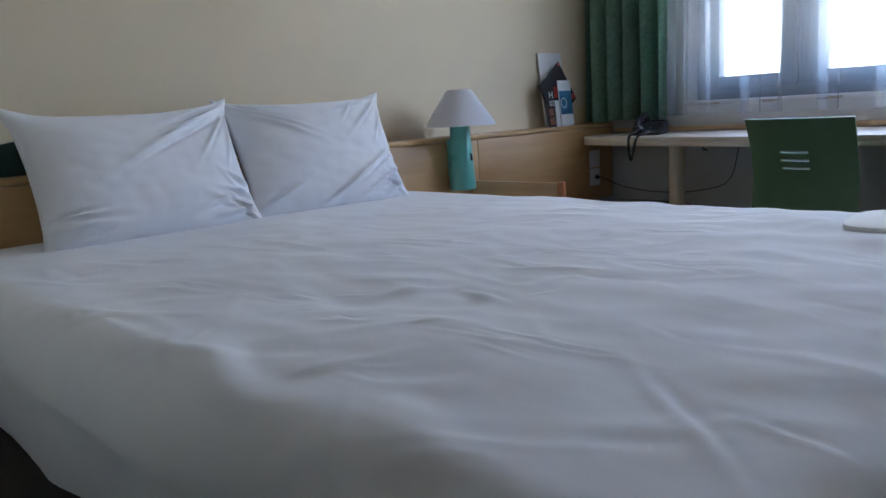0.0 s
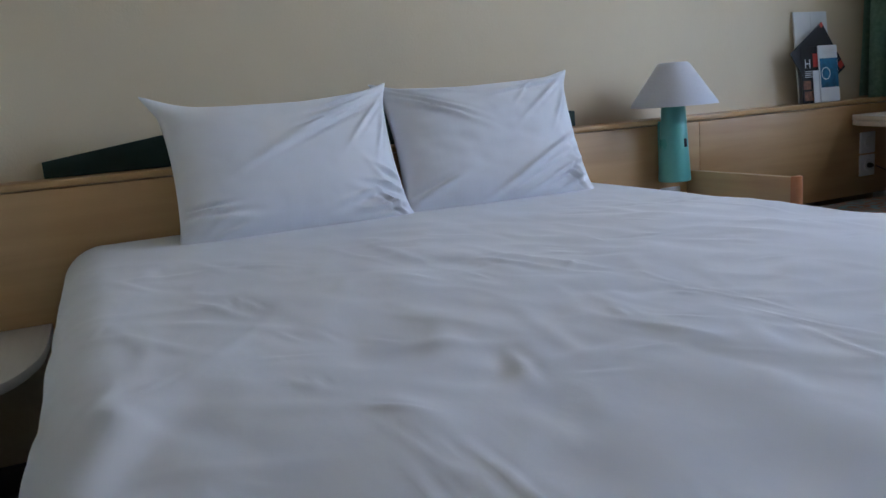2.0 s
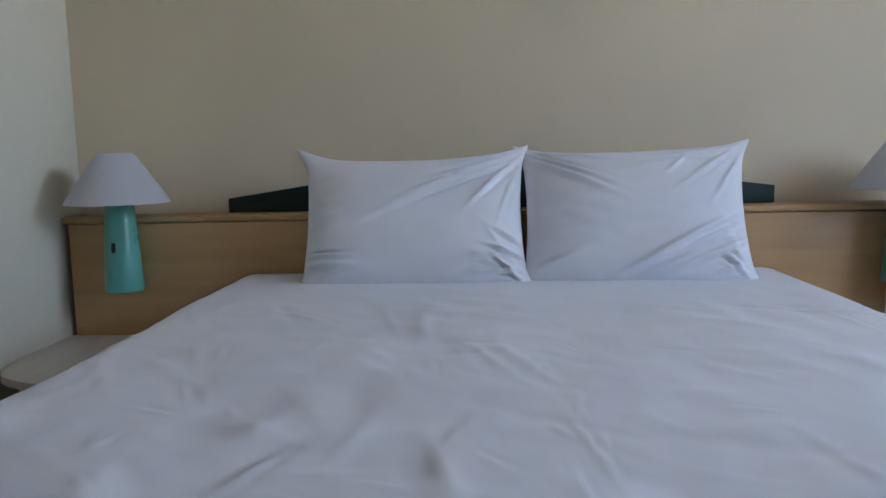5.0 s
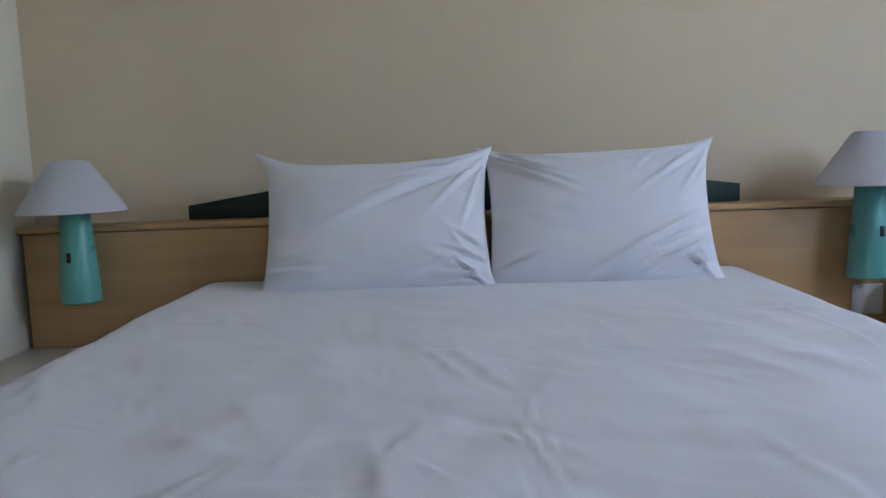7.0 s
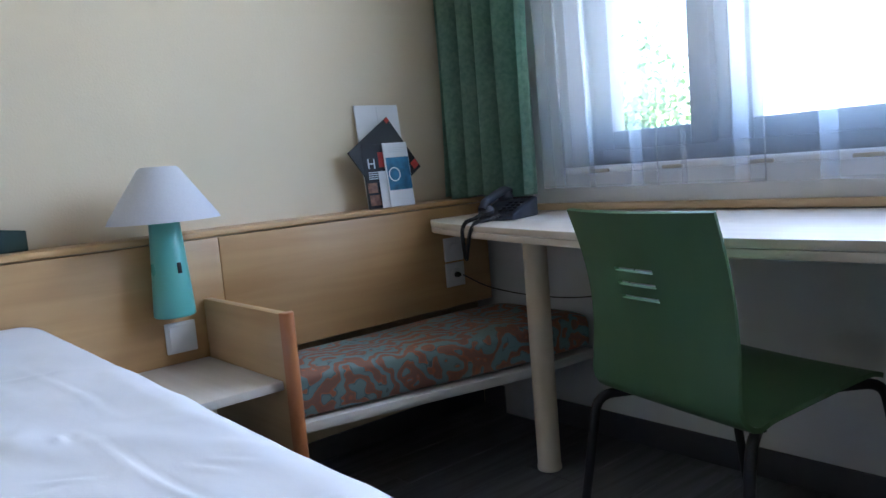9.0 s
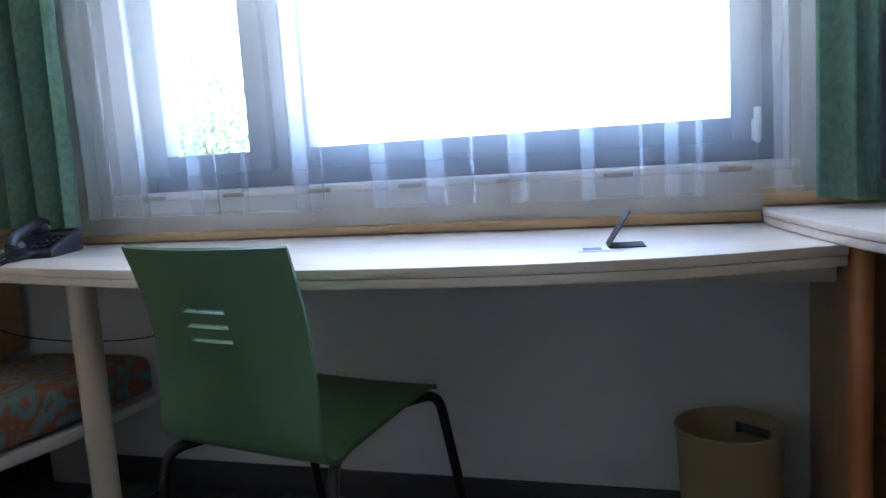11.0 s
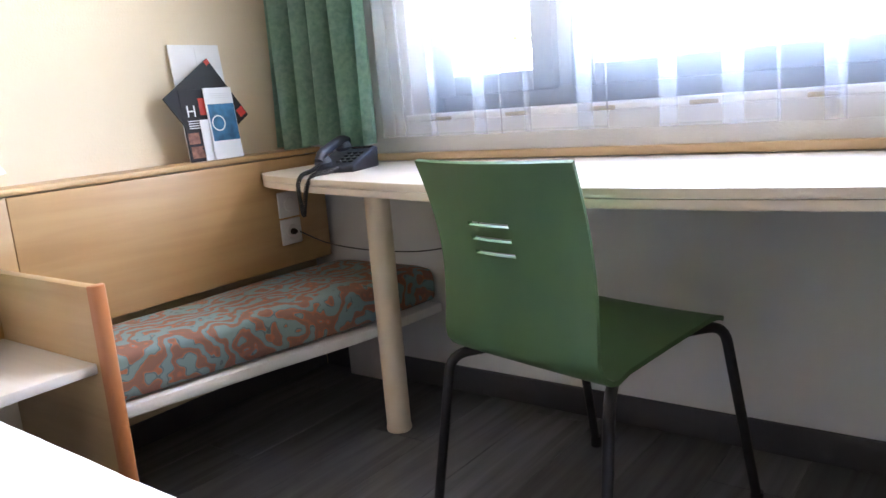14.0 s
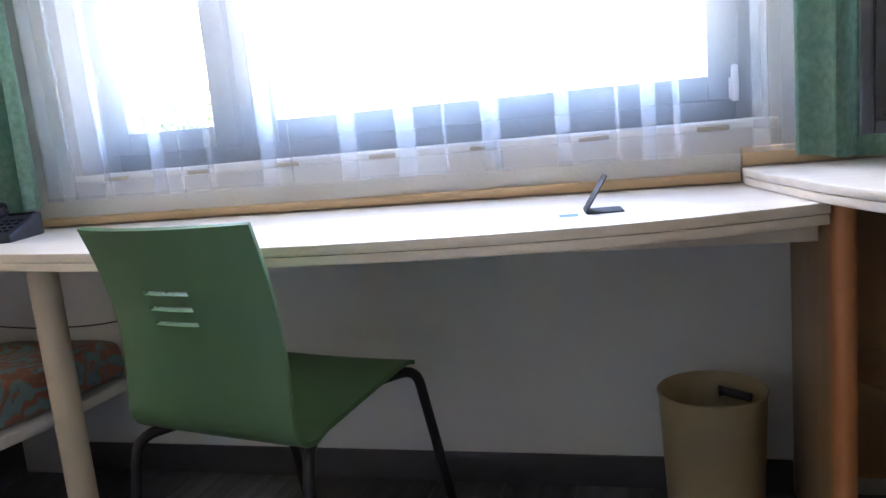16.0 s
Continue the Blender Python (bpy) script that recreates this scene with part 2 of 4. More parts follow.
# ---- mesh tools ----
def mesh_of(name, bm, material, smooth=True, crisp=38):
    me = bpy.data.meshes.new(name)
    bmesh.ops.recalc_face_normals(bm, faces=bm.faces[:])
    bm.to_mesh(me)
    bm.free()
    for m in material if isinstance(material, (list, tuple)) else [material]:
        me.materials.append(m)
    if smooth:
        me.polygons.foreach_set("use_smooth", [True] * len(me.polygons))
        me.set_sharp_from_angle(angle=radians(crisp))
    return me


def solid(name, bm, material, label="", category="", group="", kind="", loc=(0, 0, 0), rz=0, crisp=38):
    ob = new(name, mesh_of(name, bm, material, True, crisp))
    ob.matrix_basis = pose(*loc, 0, 0, rz)
    return tagged(ob, label, category, group, kind)


def thing(name, label, category, loc=(0, 0, 0), rz=0, group="", kind=""):
    ob = new(name)
    ob.empty_display_size = 0.05
    ob.matrix_basis = pose(*loc, 0, 0, rz)
    return tagged(ob, label, category, group, kind)


def part(name, bm, material, parent, label="", at=None):
    ob = new(name, mesh_of(name, bm, material))
    ob.parent = parent
    if at is not None:
        ob.matrix_basis = at
    return tagged(ob, label) if label else ob


def box(x0, x1, y0, y1, z0, z1, bevel=0.003, seg=2, bm=None):
    own = bmesh.new()
    bmesh.ops.create_cube(own, size=1)
    for v in own.verts:
        v.co = Vector(((x0 + x1) / 2 + v.co.x * (x1 - x0), (y0 + y1) / 2 + v.co.y * (y1 - y0), (z0 + z1) / 2 + v.co.z * (z1 - z0)))
    if bevel:
        bmesh.ops.bevel(own, geom=own.edges[:], offset=bevel, segments=seg, affect="EDGES", profile=0.5)
    if bm is None:
        return own
    join(bm, own)
    return bm


def join(bm, other, m=None):
    made = {}
    for v in other.verts:
        made[v] = bm.verts.new(m @ v.co if m else v.co)
    for f in other.faces:
        try:
            nf = bm.faces.new([made[v] for v in f.verts])
            nf.material_index = f.material_index
        except ValueError:
            pass
    other.free()
    return bm


def lathe(profile, n=40, bm=None, cx=0.0, cy=0.0):
    """Profile of (r, z) turned round the z axis; r = 0 closes it."""
    bm = bm or bmesh.new()
    rings = []
    for r, z in profile:
        if r < 1e-6:
            rings.append([bm.verts.new((cx, cy, z))])
        else:
            rings.append([bm.verts.new((cx + r * math.cos(2 * math.pi * i / n), cy + r * math.sin(2 * math.pi * i / n), z)) for i in range(n)])
    for a, b in zip(rings, rings[1:]):
        for i in range(n):
            j = (i + 1) % n
            if len(a) == 1:
                bm.faces.new((a[0], b[i], b[j]))
            elif len(b) == 1:
                bm.faces.new((a[i], b[0], a[j]))
            else:
                bm.faces.new((a[i], b[i], b[j], a[j]))
    return bm


def tube(points, r, n=12, bm=None):
    """A round rod along a line of points."""
    bm = bm or bmesh.new()
    pts = [Vector(p) for p in points]
    rings, side = [], None
    for i, p in enumerate(pts):
        d = (pts[min(i + 1, len(pts) - 1)] - pts[max(i - 1, 0)]).normalized()
        if side is None:
            side = d.orthogonal().normalized()
        side = (side - d * side.dot(d)).normalized()
        up = d.cross(side)
        rings.append([bm.verts.new(p + r * (math.cos(2 * math.pi * k / n) * side + math.sin(2 * math.pi * k / n) * up)) for k in range(n)])
    for a, b in zip(rings, rings[1:]):
        for k in range(n):
            bm.faces.new((a[k], a[(k + 1) % n], b[(k + 1) % n], b[k]))
    bm.faces.new(rings[0])
    bm.faces.new(rings[-1])
    return bm


def bend(points, radius=0.05, steps=6):
    """The line through points with its corners rounded."""
    pts = [Vector(p) for p in points]
    out = [pts[0]]
    for a, b, c in zip(pts, pts[1:], pts[2:]):
        u, v = (a - b), (c - b)
        k = min(radius, u.length * 0.49, v.length * 0.49)
        p, q = b + u.normalized() * k, b + v.normalized() * k
        for s in range(steps + 1):
            f = s / steps
            out.append((1 - f) ** 2 * p + 2 * f * (1 - f) * b + f * f * q)
    return out + [pts[-1]]


def slab(outline, z0, z1, bevel=0.003, edge_index=0):
    """A flat board with the given outline in plan."""
    bm = bmesh.new()
    low = [bm.verts.new((x, y, z0)) for x, y in outline]
    top = [bm.verts.new((x, y, z1)) for x, y in outline]
    bm.faces.new(low[::-1])
    bm.faces.new(top)
    n = len(outline)
    for i in range(n):
        f = bm.faces.new((low[i], low[(i + 1) % n], top[(i + 1) % n], top[i]))
        f.material_index = edge_index
    bmesh.ops.recalc_face_normals(bm, faces=bm.faces[:])
    if bevel:
        rim = [e for e in bm.edges if abs(e.verts[0].co.z - e.verts[1].co.z) < 1e-6]
        bmesh.ops.bevel(bm, geom=rim, offset=bevel, segments=2, affect="EDGES", profile=0.5)
    return bm


def smooth_line(points, per=8):
    """A soft curve through points in plan."""
    pts = [Vector((*p, 0)) for p in points]
    out = []
    for i in range(len(pts) - 1):
        p0, p1, p2, p3 = pts[max(i - 1, 0)], pts[i], pts[i + 1], pts[min(i + 2, len(pts) - 1)]
        for s in range(per):
            f = s / per
            v = 0.5 * (2 * p1 + (p2 - p0) * f + (2 * p0 - 5 * p1 + 4 * p2 - p3) * f * f + (3 * p1 - p0 - 3 * p2 + p3) * f ** 3)
            out.append((v.x, v.y))
    return out + [tuple(points[-1])]


# ---- the room ----
WX, WY, SY, EX, BY, H = -1.93, 4.25, 0.672, 1.75, -2.2, 2.5
TH = 0.22
flo = box(-0.57, EX + TH, BY - TH, SY - 0.12, -0.12, -0.006, 0)
box(WX - TH, EX + TH, SY - 0.12, WY + TH, -0.12, -0.006, 0, 1, flo)
solid("floor", flo, SUBFLOOR, "dark joint bed under the floor planks", "floor", kind="structure")
floor_ob = bpy.data.objects["floor"]
cei = box(-0.57, EX + TH, BY - TH, SY - 0.12, H, H + 0.15, 0)
box(WX - TH, EX + TH, SY - 0.12, WY + TH, H, H + 0.15, 0, 1, cei)
solid("ceiling", cei, CEIL, "plain white painted ceiling", "ceiling", kind="structure")
solid("wall_west", box(WX - TH, WX, SY - 0.1, WY + TH, -0.006, H, 0), CREAM, "cream textured plaster wall behind the bed", "wall", kind="structure")
solid("wall_south", box(WX - TH, -0.45, SY - 0.12, SY, -0.006, H, 0), PALE, "pale cream plaster wall beside the bedside shelf", "wall", kind="structure")
# unseen walls that close the room, coloured dark to hold back bounce
solid("wall_hall", box(-0.57, -0.45, BY - TH, SY - 0.12, -0.006, H, 0), LOWBOUNCE, "unseen plaster passage wall, darkened to cut bounce light", "wall", kind="structure")
solid("wall_back", box(-0.45, EX + TH, BY - TH, BY, -0.006, H, 0), LOWBOUNCE, "unseen plaster end wall of the passage, darkened to cut bounce light", "wall", kind="structure")
solid("wall_east", box(EX, EX + TH, BY, WY + TH, -0.006, H, 0), LOWBOUNCE, "unseen plaster wall behind the counter, darkened to cut bounce light", "wall", kind="structure")

# window wall with its opening
OX0, OX1, OZ0, OZ1 = -1.415, 0.392, 0.885, 2.12
wall_n = thing("wall_north", "off-white plaster wall under and round the window", "wall", kind="structure")
part("wall_below", box(WX, EX, WY, WY + TH, -0.006, OZ0, 0), GREYWALL, wall_n)
part("wall_above", box(WX, EX, WY, WY + TH, OZ1, H, 0), GREYWALL, wall_n)
part("wall_side", box(WX, OX0, WY, WY + TH, OZ0, OZ1, 0), GREYWALL, wall_n)
part("wall_side", box(OX1, EX, WY, WY + TH, OZ0, OZ1, 0), GREYWALL, wall_n)
solid("baseboard", box(WX + 0.01, 0.43, WY - 0.012, WY, 0.0, 0.083, 0.003), BASEGREY, "dark grey skirting along the window wall", "baseboard", kind="structure")
solid("baseboard_west", box(WX, WX + 0.012, SY, WY - 0.013, 0.0, 0.075, 0.003), BASEGREY, "dark grey skirting under the headboard panel", "baseboard", kind="structure")

# window: a narrow and a wide light in a grey frame
win = thing("window_1", "grey framed window with a narrow and a wide pane", "window", kind="structure")
FY0, FY1 = 4.325, 4.385


def ring(x0, x1, z0, z1, w, y0, y1, bottom=None):
    bm = bmesh.new()
    b = bottom or w
    box(x0, x0 + w, y0, y1, z0, z1, 0.004, 2, bm)
    box(x1 - w, x1, y0, y1, z0, z1, 0.004, 2, bm)
    box(x0 + w, x1 - w, y0, y1, z0, z0 + b, 0.004, 2, bm)
    box(x0 + w, x1 - w, y0, y1, z1 - w, z1, 0.004, 2, bm)
    return bm


part("window_frame", ring(OX0, OX1, OZ0 + 0.001, OZ1, 0.058, FY0 + 0.012, FY1 + 0.03), FRAMEGREY, win)
part("mullion", box(-0.9485, -0.8985, FY0 + 0.014, FY1 + 0.03, OZ0 + 0.05, OZ1 - 0.045, 0.004), FRAMEGREY, win)
sash_a = part("sash", ring(-1.363, -0.951, 0.935, 2.08, 0.068, FY0 - 0.012, FY1 - 0.006, 0.058), FRAMEGREY, win, "grey narrow casement")
sash_b = part("sash", ring(-0.896, 0.342, 0.935, 2.08, 0.068, FY0 - 0.012, FY1 - 0.006, 0.058), FRAMEGREY, win, "grey wide casement")
for ob, x0, x1 in ((sash_a, -1.300, -1.014), (sash_b, -0.833, 0.279)):
    pane = part("pane", box(x0, x1, FY0 + 0.02, FY0 + 0.026, 0.988, 2.017, 0), GLASS, ob, "clear glass")
    pane.visible_shadow = False
hd = bmesh.new()
box(0.318, 0.340, FY0 - 0.026, FY0 - 0.012, 0.936, 0.985, 0.003, 2, hd)
box(0.322, 0.336, FY0 - 0.052, FY0 - 0.03, 0.930, 1.012, 0.005, 3, hd)
tube([(0.329, FY0 - 0.035, 0.962), (0.329, FY0 - 0.012, 0.962)], 0.006, 10, hd)
part("window_handle", hd, PLASTICWHITE, sash_b, "white lever handle")
part("window_sill", box(OX0 - 0.02, OX1 + 0.02, WY - 0.02, FY0 + 0.01, OZ0 - 0.018, OZ0 + 0.004, 0.006, 3), SILLWHITE, win, "white sill board")
rail = bmesh.new()
for k in range(7):
    x = -1.32 + k * 0.26
    box(x, x + 0.07, WY - 0.034, WY - 0.022, OZ0 - 0.016, OZ0 - 0.004, 0.004, 2, rail)
part("sill_clip", rail, BINTAN, win, "small brown clips under the sill edge")

# wooden upstand along the window wall
solid("trim_desk", box(WX + 0.12, 0.33, WY - 0.028, WY, 0.752, 0.775, 0.004), STRIPWOOD, "pale beech upstand strip behind the desk", "trim", kind="structure")
solid("trim_counter", box(0.333, EX, WY - 0.028, WY, 0.787, 0.828, 0.004), STRIPWOOD, "pale beech upstand strip behind the counter", "trim", kind="structure")
solid("curtain_rail", box(WX + 0.02, 1.05, 4.09, 4.22, 2.38, 2.42, 0.004), PLASTICWHITE, "white curtain rail above the window", "curtain rail", kind="structure")


# ---- curtains ----
def drape(x0, x1, y, z0, z1, folds, depth, seed, flare=0.12):
    rnd = random.Random(seed)
    bm = bmesh.new()
    n, rows = folds * 14, 26
    ph = [rnd.uniform(-0.5, 0.5) for _ in range(folds + 2)]
    amp = [rnd.uniform(0.7, 1.2) for _ in range(folds + 2)]
    grid = []
    for j in range(rows + 1):
        f = j / rows
        line = []
        for i in range(n + 1):
            u = i / n * folds
            k = int(u)
            a = amp[k] * (1 - (u - k)) + amp[k + 1] * (u - k)
            p = ph[k] * (1 - (u - k)) + ph[k + 1] * (u - k)
            s = math.sin(2 * math.pi * u + p + 0.25 * math.sin(3 * f + k))
            s = math.copysign(abs(s) ** 0.75, s)
            wob = 0.012 * noise.noise((u * 0.9, f * 2.3, seed))
            xx = x0 + (x1 - x0) * (i / n) * (1 + flare * (1 - f) * 0.15) + 0.006 * math.cos(2 * math.pi * u * 2)
            zz = z0 + (z1 - z0) * f + (0.006 * math.sin(u * 2.1 + seed) if j == 0 else 0)
            line.append(bm.verts.new((xx, y + depth * a * s * (0.75 + 0.25 * (1 - f)) + wob, zz)))
        grid.append(line)
    for a, b in zip(grid, grid[1:]):
        for i in range(n):
            bm.faces.new((a[i], a[i + 1], b[i + 1], b[i]))
    bmesh.ops.solidify(bm, geom=bm.faces[:], thickness=0.0025)
    return bm


solid("curtain", drape(-1.905, -1.455, 4.125, 0.815, 2.38, 5, 0.046, 3), CURTAIN, "green velvet curtain drawn aside in deep folds", "curtain", "window curtains")
solid("curtain", drape(0.42, 0.98, 4.135, 0.803, 2.38, 5, 0.034, 8), CURTAIN, "green velvet curtain hanging behind the television", "curtain", "window curtains")


def voile():
    """A sheer panel in box pleats: front panels reach below the sill, the stretches between lie back against it."""
    bm = bmesh.new()
    # front panels: ends, then the doubled bands on them
    panels = [(-1.50, -0.738, ((-1.47, 0.05), (-1.40, 0.012), (-1.287, 0.024), (-1.123, 0.042), (-1.055, 0.006), (-0.972, 0.020), (-0.802, 0.045))),
              (-0.600, -0.328, ((-0.428, 0.048),)), (-0.240, -0.198, ()), (-0.067, 0.074, ()), (0.123, 0.204, ()), (0.355, 0.56, ((0.43, 0.03), (0.49, 0.03)))]
    edges = (0.0, 0.040, 0.034, 0.030, 0.030, 0.034)
    ends = (0.006, 0.008, 0.018, 0.007, 0.013, 0.0)
    line = []
    for k, (a, b, bands) in enumerate(panels):
        if line:
            back = line[-1][0]
            line += [(back + (a - back) * f, 0.0) for f in (0.2, 0.5, 0.8)]
        wa, wb = edges[k], ends[k]
        if wa:
            line += [(a + wa, 0.001), (a + wa + 0.001, 0.005), (a, 0.008), (a - 0.001, 0.012), (a + wa + 0.004, 0.015)]
        else:
            line += [(a, 0.015)]
        for c, w in bands:
            line += [(c - w / 2 - 0.006, 0.014), (c + w / 2, 0.018), (c + w / 2 + 0.001, 0.015), (c - w / 2, 0.012), (c - w / 2 - 0.001, 0.009), (c + w / 2 + 0.006, 0.013)]
        if wb:
            line += [(b, 0.015), (b + 0.001, 0.011), (b - wb, 0.008), (b - wb - 0.001, 0.004), (b + 0.004, 0.0)]
        else:
            line += [(b, 0.015)]
    rows = 16
    grid = []
    for j in range(rows + 1):
        f = j / rows
        row = []
        for i, (x, y) in enumerate(line):
            lean = 0.012 * f * math.sin(x * 7.0 + 0.6) - 0.012 * f
            hem = 0.0016 * math.sin(x * 31) if j == 0 else 0.0
            z0 = 0.826 - 0.008 * (x + 1.4) / 1.8 + hem
            row.append(bm.verts.new((x + lean, 4.205 - y - 0.005 * math.sin(x * 9 + 2 * f), z0 + (2.38 - z0) * f)))
        grid.append(row)
    for a, b in zip(grid, grid[1:]):
        for i in range(len(line) - 1):
            bm.faces.new((a[i], a[i + 1], b[i + 1], b[i]))
    return bm, [(a, b) for a, b, _ in panels]


def hem(a, b):
    """A narrow sewn hem, a second layer of cloth along the foot of a panel."""
    bm = bmesh.new()
    pts = [a + (b - a) * q / 12 for q in range(13)]
    low = [bm.verts.new((x, 4.187 - 0.005 * math.sin(x * 9), 0.8262 - 0.008 * (x + 1.4) / 1.8)) for x in pts]
    top = [bm.verts.new((v.co.x, v.co.y, v.co.z + 0.009)) for v in low]
    for q in range(12):
        bm.faces.new((low[q], low[q + 1], top[q + 1], top[q]))
    return bm


sheer = thing("sheer_curtain", "white see-through voile curtain with doubled pleats", "curtain")
cloth_bm, spans = voile()
part("panel", cloth_bm, SHEER, sheer)
for a, b in spans:
    part("hem", hem(a, b), SHEER, sheer)

# ---- headboard panel, ledge and green wedge ----
PX = -1.815
hb = thing("headboard", "beech veneer headboard panel along the whole wall", "headboard", (WX, 2.4, 0.43))


def rel(x0, x1, y0, y1, z0, z1, o, bevel=0.003):
    return box(x0 - o[0], x1 - o[0], y0 - o[1], y1 - o[1], z0 - o[2], z1 - o[2], bevel)


HO = (WX, 2.4, 0.43)
for y0, y1 in ((0.690, 1.918), (1.92, 3.187), (3.189, WY - 0.03)):
    part("panel", rel(PX - 0.018, PX, y0, y1, 0.43, 0.786, HO, 0.0015), BEECH, hb)
part("ledge", rel(WX, PX + 0.004, SY + 0.002, WY - 0.03, 0.789, 0.807, HO, 0.005), BEECH, hb, "beech ledge with a rounded front edge")
part("batten", rel(WX, PX - 0.02, SY + 0.05, WY - 0.08, 0.45, 0.50, HO), BEDBASE, hb)

wedge = bmesh.new()
prof = [(1.14, 0.808), (2.73, 0.808), (2.73, 0.858), (1.99, 0.957), (1.88, 0.957), (1.14, 0.849)]
a = [wedge.verts.new((0.0, y - 1.93, z - 0.808)) for y, z in prof]
b = [wedge.verts.new((0.028, y - 1.93, z - 0.808)) for y, z in prof]
wedge.faces.new(a)
wedge.faces.new(b[::-1])
for i in range(len(prof)):
    wedge.faces.new((a[i], b[i], b[(i + 1) % 6], a[(i + 1) % 6]))
bmesh.ops.bevel(wedge, geom=wedge.edges[:], offset=0.002, segments=2, affect="EDGES", profile=0.5)
solid("headboard_crest", wedge, DARKGREEN, "dark green lacquered wedge board on the headboard ledge", "headboard", loc=(WX + 0.004, 1.93, 0.808))


# ---- wall lamps ----
def wall_lamp(y, side):
    lamp = thing("wall_lamp", "teal cone wall lamp with a white fabric shade, unlit", "lamp", (PX, y, 0.60), group="bedside lamps")
    body = lathe([(0.0, 0.0), (0.050, 0.0), (0.0535, 0.004), (0.053, 0.012), (0.0385, 0.25), (0.036, 0.255), (0.0, 0.255)], 40)
    part("body", body, TEAL, lamp, "teal enamelled cone", pose(0.058, 0, 0))
    arm = bmesh.new()
    box(0.0, 0.02, -0.02, 0.02, 0.05, 0.20, 0.003, 2, arm)
    part("wall_bracket", arm, TEAL, lamp)
    sh = lathe([(0.141, 0.250), (0.135, 0.262), (0.052, 0.383), (0.044, 0.389), (0.043, 0.387), (0.051, 0.380), (0.1335, 0.260), (0.1395, 0.250)], 56)
    ob = part("shade", sh, SHADE, lamp, "white fabric cone shade", pose(0.062, 0, 0))
    sock = lathe([(0, 0.25), (0.018, 0.25), (0.018, 0.30), (0, 0.30)], 20)
    for k in range(3):
        ang = 2.1 * k + 0.4
        tube([(0.016 * math.cos(ang), 0.016 * math.sin(ang), 0.262), (0.130 * math.cos(ang), 0.130 * math.sin(ang), 0.264)], 0.0018, 6, sock)
    part("socket", sock, PLASTICWHITE, lamp, "", pose(0.062, 0, 0))
    ang = math.atan2(0.35 * side, 1.0)
    sl = box(-0.004, 0.003, -0.0055, 0.0055, -0.014, 0.014, 0.002)
    slot = part("switch_slot", sl, BLACK, lamp, "small black switch", pose(0.058 + 0.0465 * math.cos(ang), 0.0465 * math.sin(ang), 0.128, 0, -3.5, math.degrees(ang)))
    box_b = box(-0.003, 0.003, -0.007, 0.007, -0.006, 0.006, 0.002)
    part("rocker", box_b, PLASTICWHITE, slot, "", pose(-0.0075, 0, 0.112))
    return lamp


wall_lamp(3.022, 0.55)
wall_lamp(0.876, -0.15)

# ---- switch and sockets on the panel ----
sw = thing("light_switch", "white square rocker switch on the headboard", "switch", (PX, 3.049, 0.53))
part("plate", box(0, 0.009, -0.042, 0.042, -0.042, 0.042, 0.003), PLASTICWHITE, sw)
part("rocker", box(0.008, 0.014, -0.033, 0.033, -0.033, 0.033, 0.002), PLASTICWHITE, sw)


def socket(z, plugged):
    s = thing("wall_socket", "white square mains socket under the desk end", "socket", (PX, 4.045, z), group="mains sockets")
    part("plate", box(0, 0.009, -0.042, 0.042, -0.042, 0.042, 0.003), PLASTICWHITE, s)
    cup = lathe([(0.024, 0.0), (0.021, 0.004), (0.0, 0.004)], 28)
    part("recess", cup, PLASTICWHITE, s, "", pose(0.008, 0, 0, 0, 90, 0))
    return s


socket(0.635, False)
sk = socket(0.545, True)
part("plug", lathe([(0, 0), (0.010, 0), (0.0095, 0.012), (0.005, 0.02), (0, 0.02)], 20), BLACK, sk, "black plug", pose(0.012, 0, 0, 0, 90, 0))
solid("power_cable", tube(bend([(-1.775, 4.05, 0.545), (-1.70, 4.09, 0.50), (-1.60, 4.17, 0.465), (-1.42, 4.232, 0.455), (-1.20, 4.238, 0.50), (-1.16, 4.238, 0.70)], 0.08), 0.0022, 8), BLACK,
      "thin black cable from the socket along the wall", "cable")

# ---- bed ----
BX0, BX1, BY0, BY1, TOP = -1.80, 0.064, 1.145, 2.762, 0.637
bed = thing("bed_base", "dark cloth covered box bed base", "bed", (-0.9, 1.94, 0))
part("box", box(-0.88, 0.84, -0.73, 0.73, 0.05, 0.32, 0.012, 3), BEDBASE, bed)
for sx in (-0.78, 0.74):
    for sy in (-0.62, 0.62):
        part("foot", lathe([(0, 0), (0.025, 0), (0.03, 0.05), (0, 0.05)], 16), BLACK, bed, "", pose(sx, sy, 0))
mt = box(-1.79, 0.01, 1.19, 2.69, 0.322, 0.575, 0.05, 4)
solid("mattress", mt, LINEN, "white mattress hidden under the duvet", "mattress")


def foot_edge(y):
    """The duvet lies askew: its foot reaches further out towards the passage."""
    f = min(1.0, max(0.0, (2.35 - y) / 0.95))
    return BX1 + 0.115 * f * f * (3 - 2 * f)


def fold_pair(x0, y0, x1, y1, width, high):
    """A pulled crease: a crest with a narrow trough beside it."""
    dx, dy = x1 - x0, y1 - y0
    k = math.hypot(dx, dy)
    dx, dy = dx / k, dy / k
    cx, cy = (x0 + x1) / 2, (y0 + y1) / 2
    o = width * 1.35
    return [(cx, cy, dx, dy, k * 0.55, width, high), (cx - dy * o, cy + dx * o, dx, dy, k * 0.5, width * 0.8, -0.75 * high)]


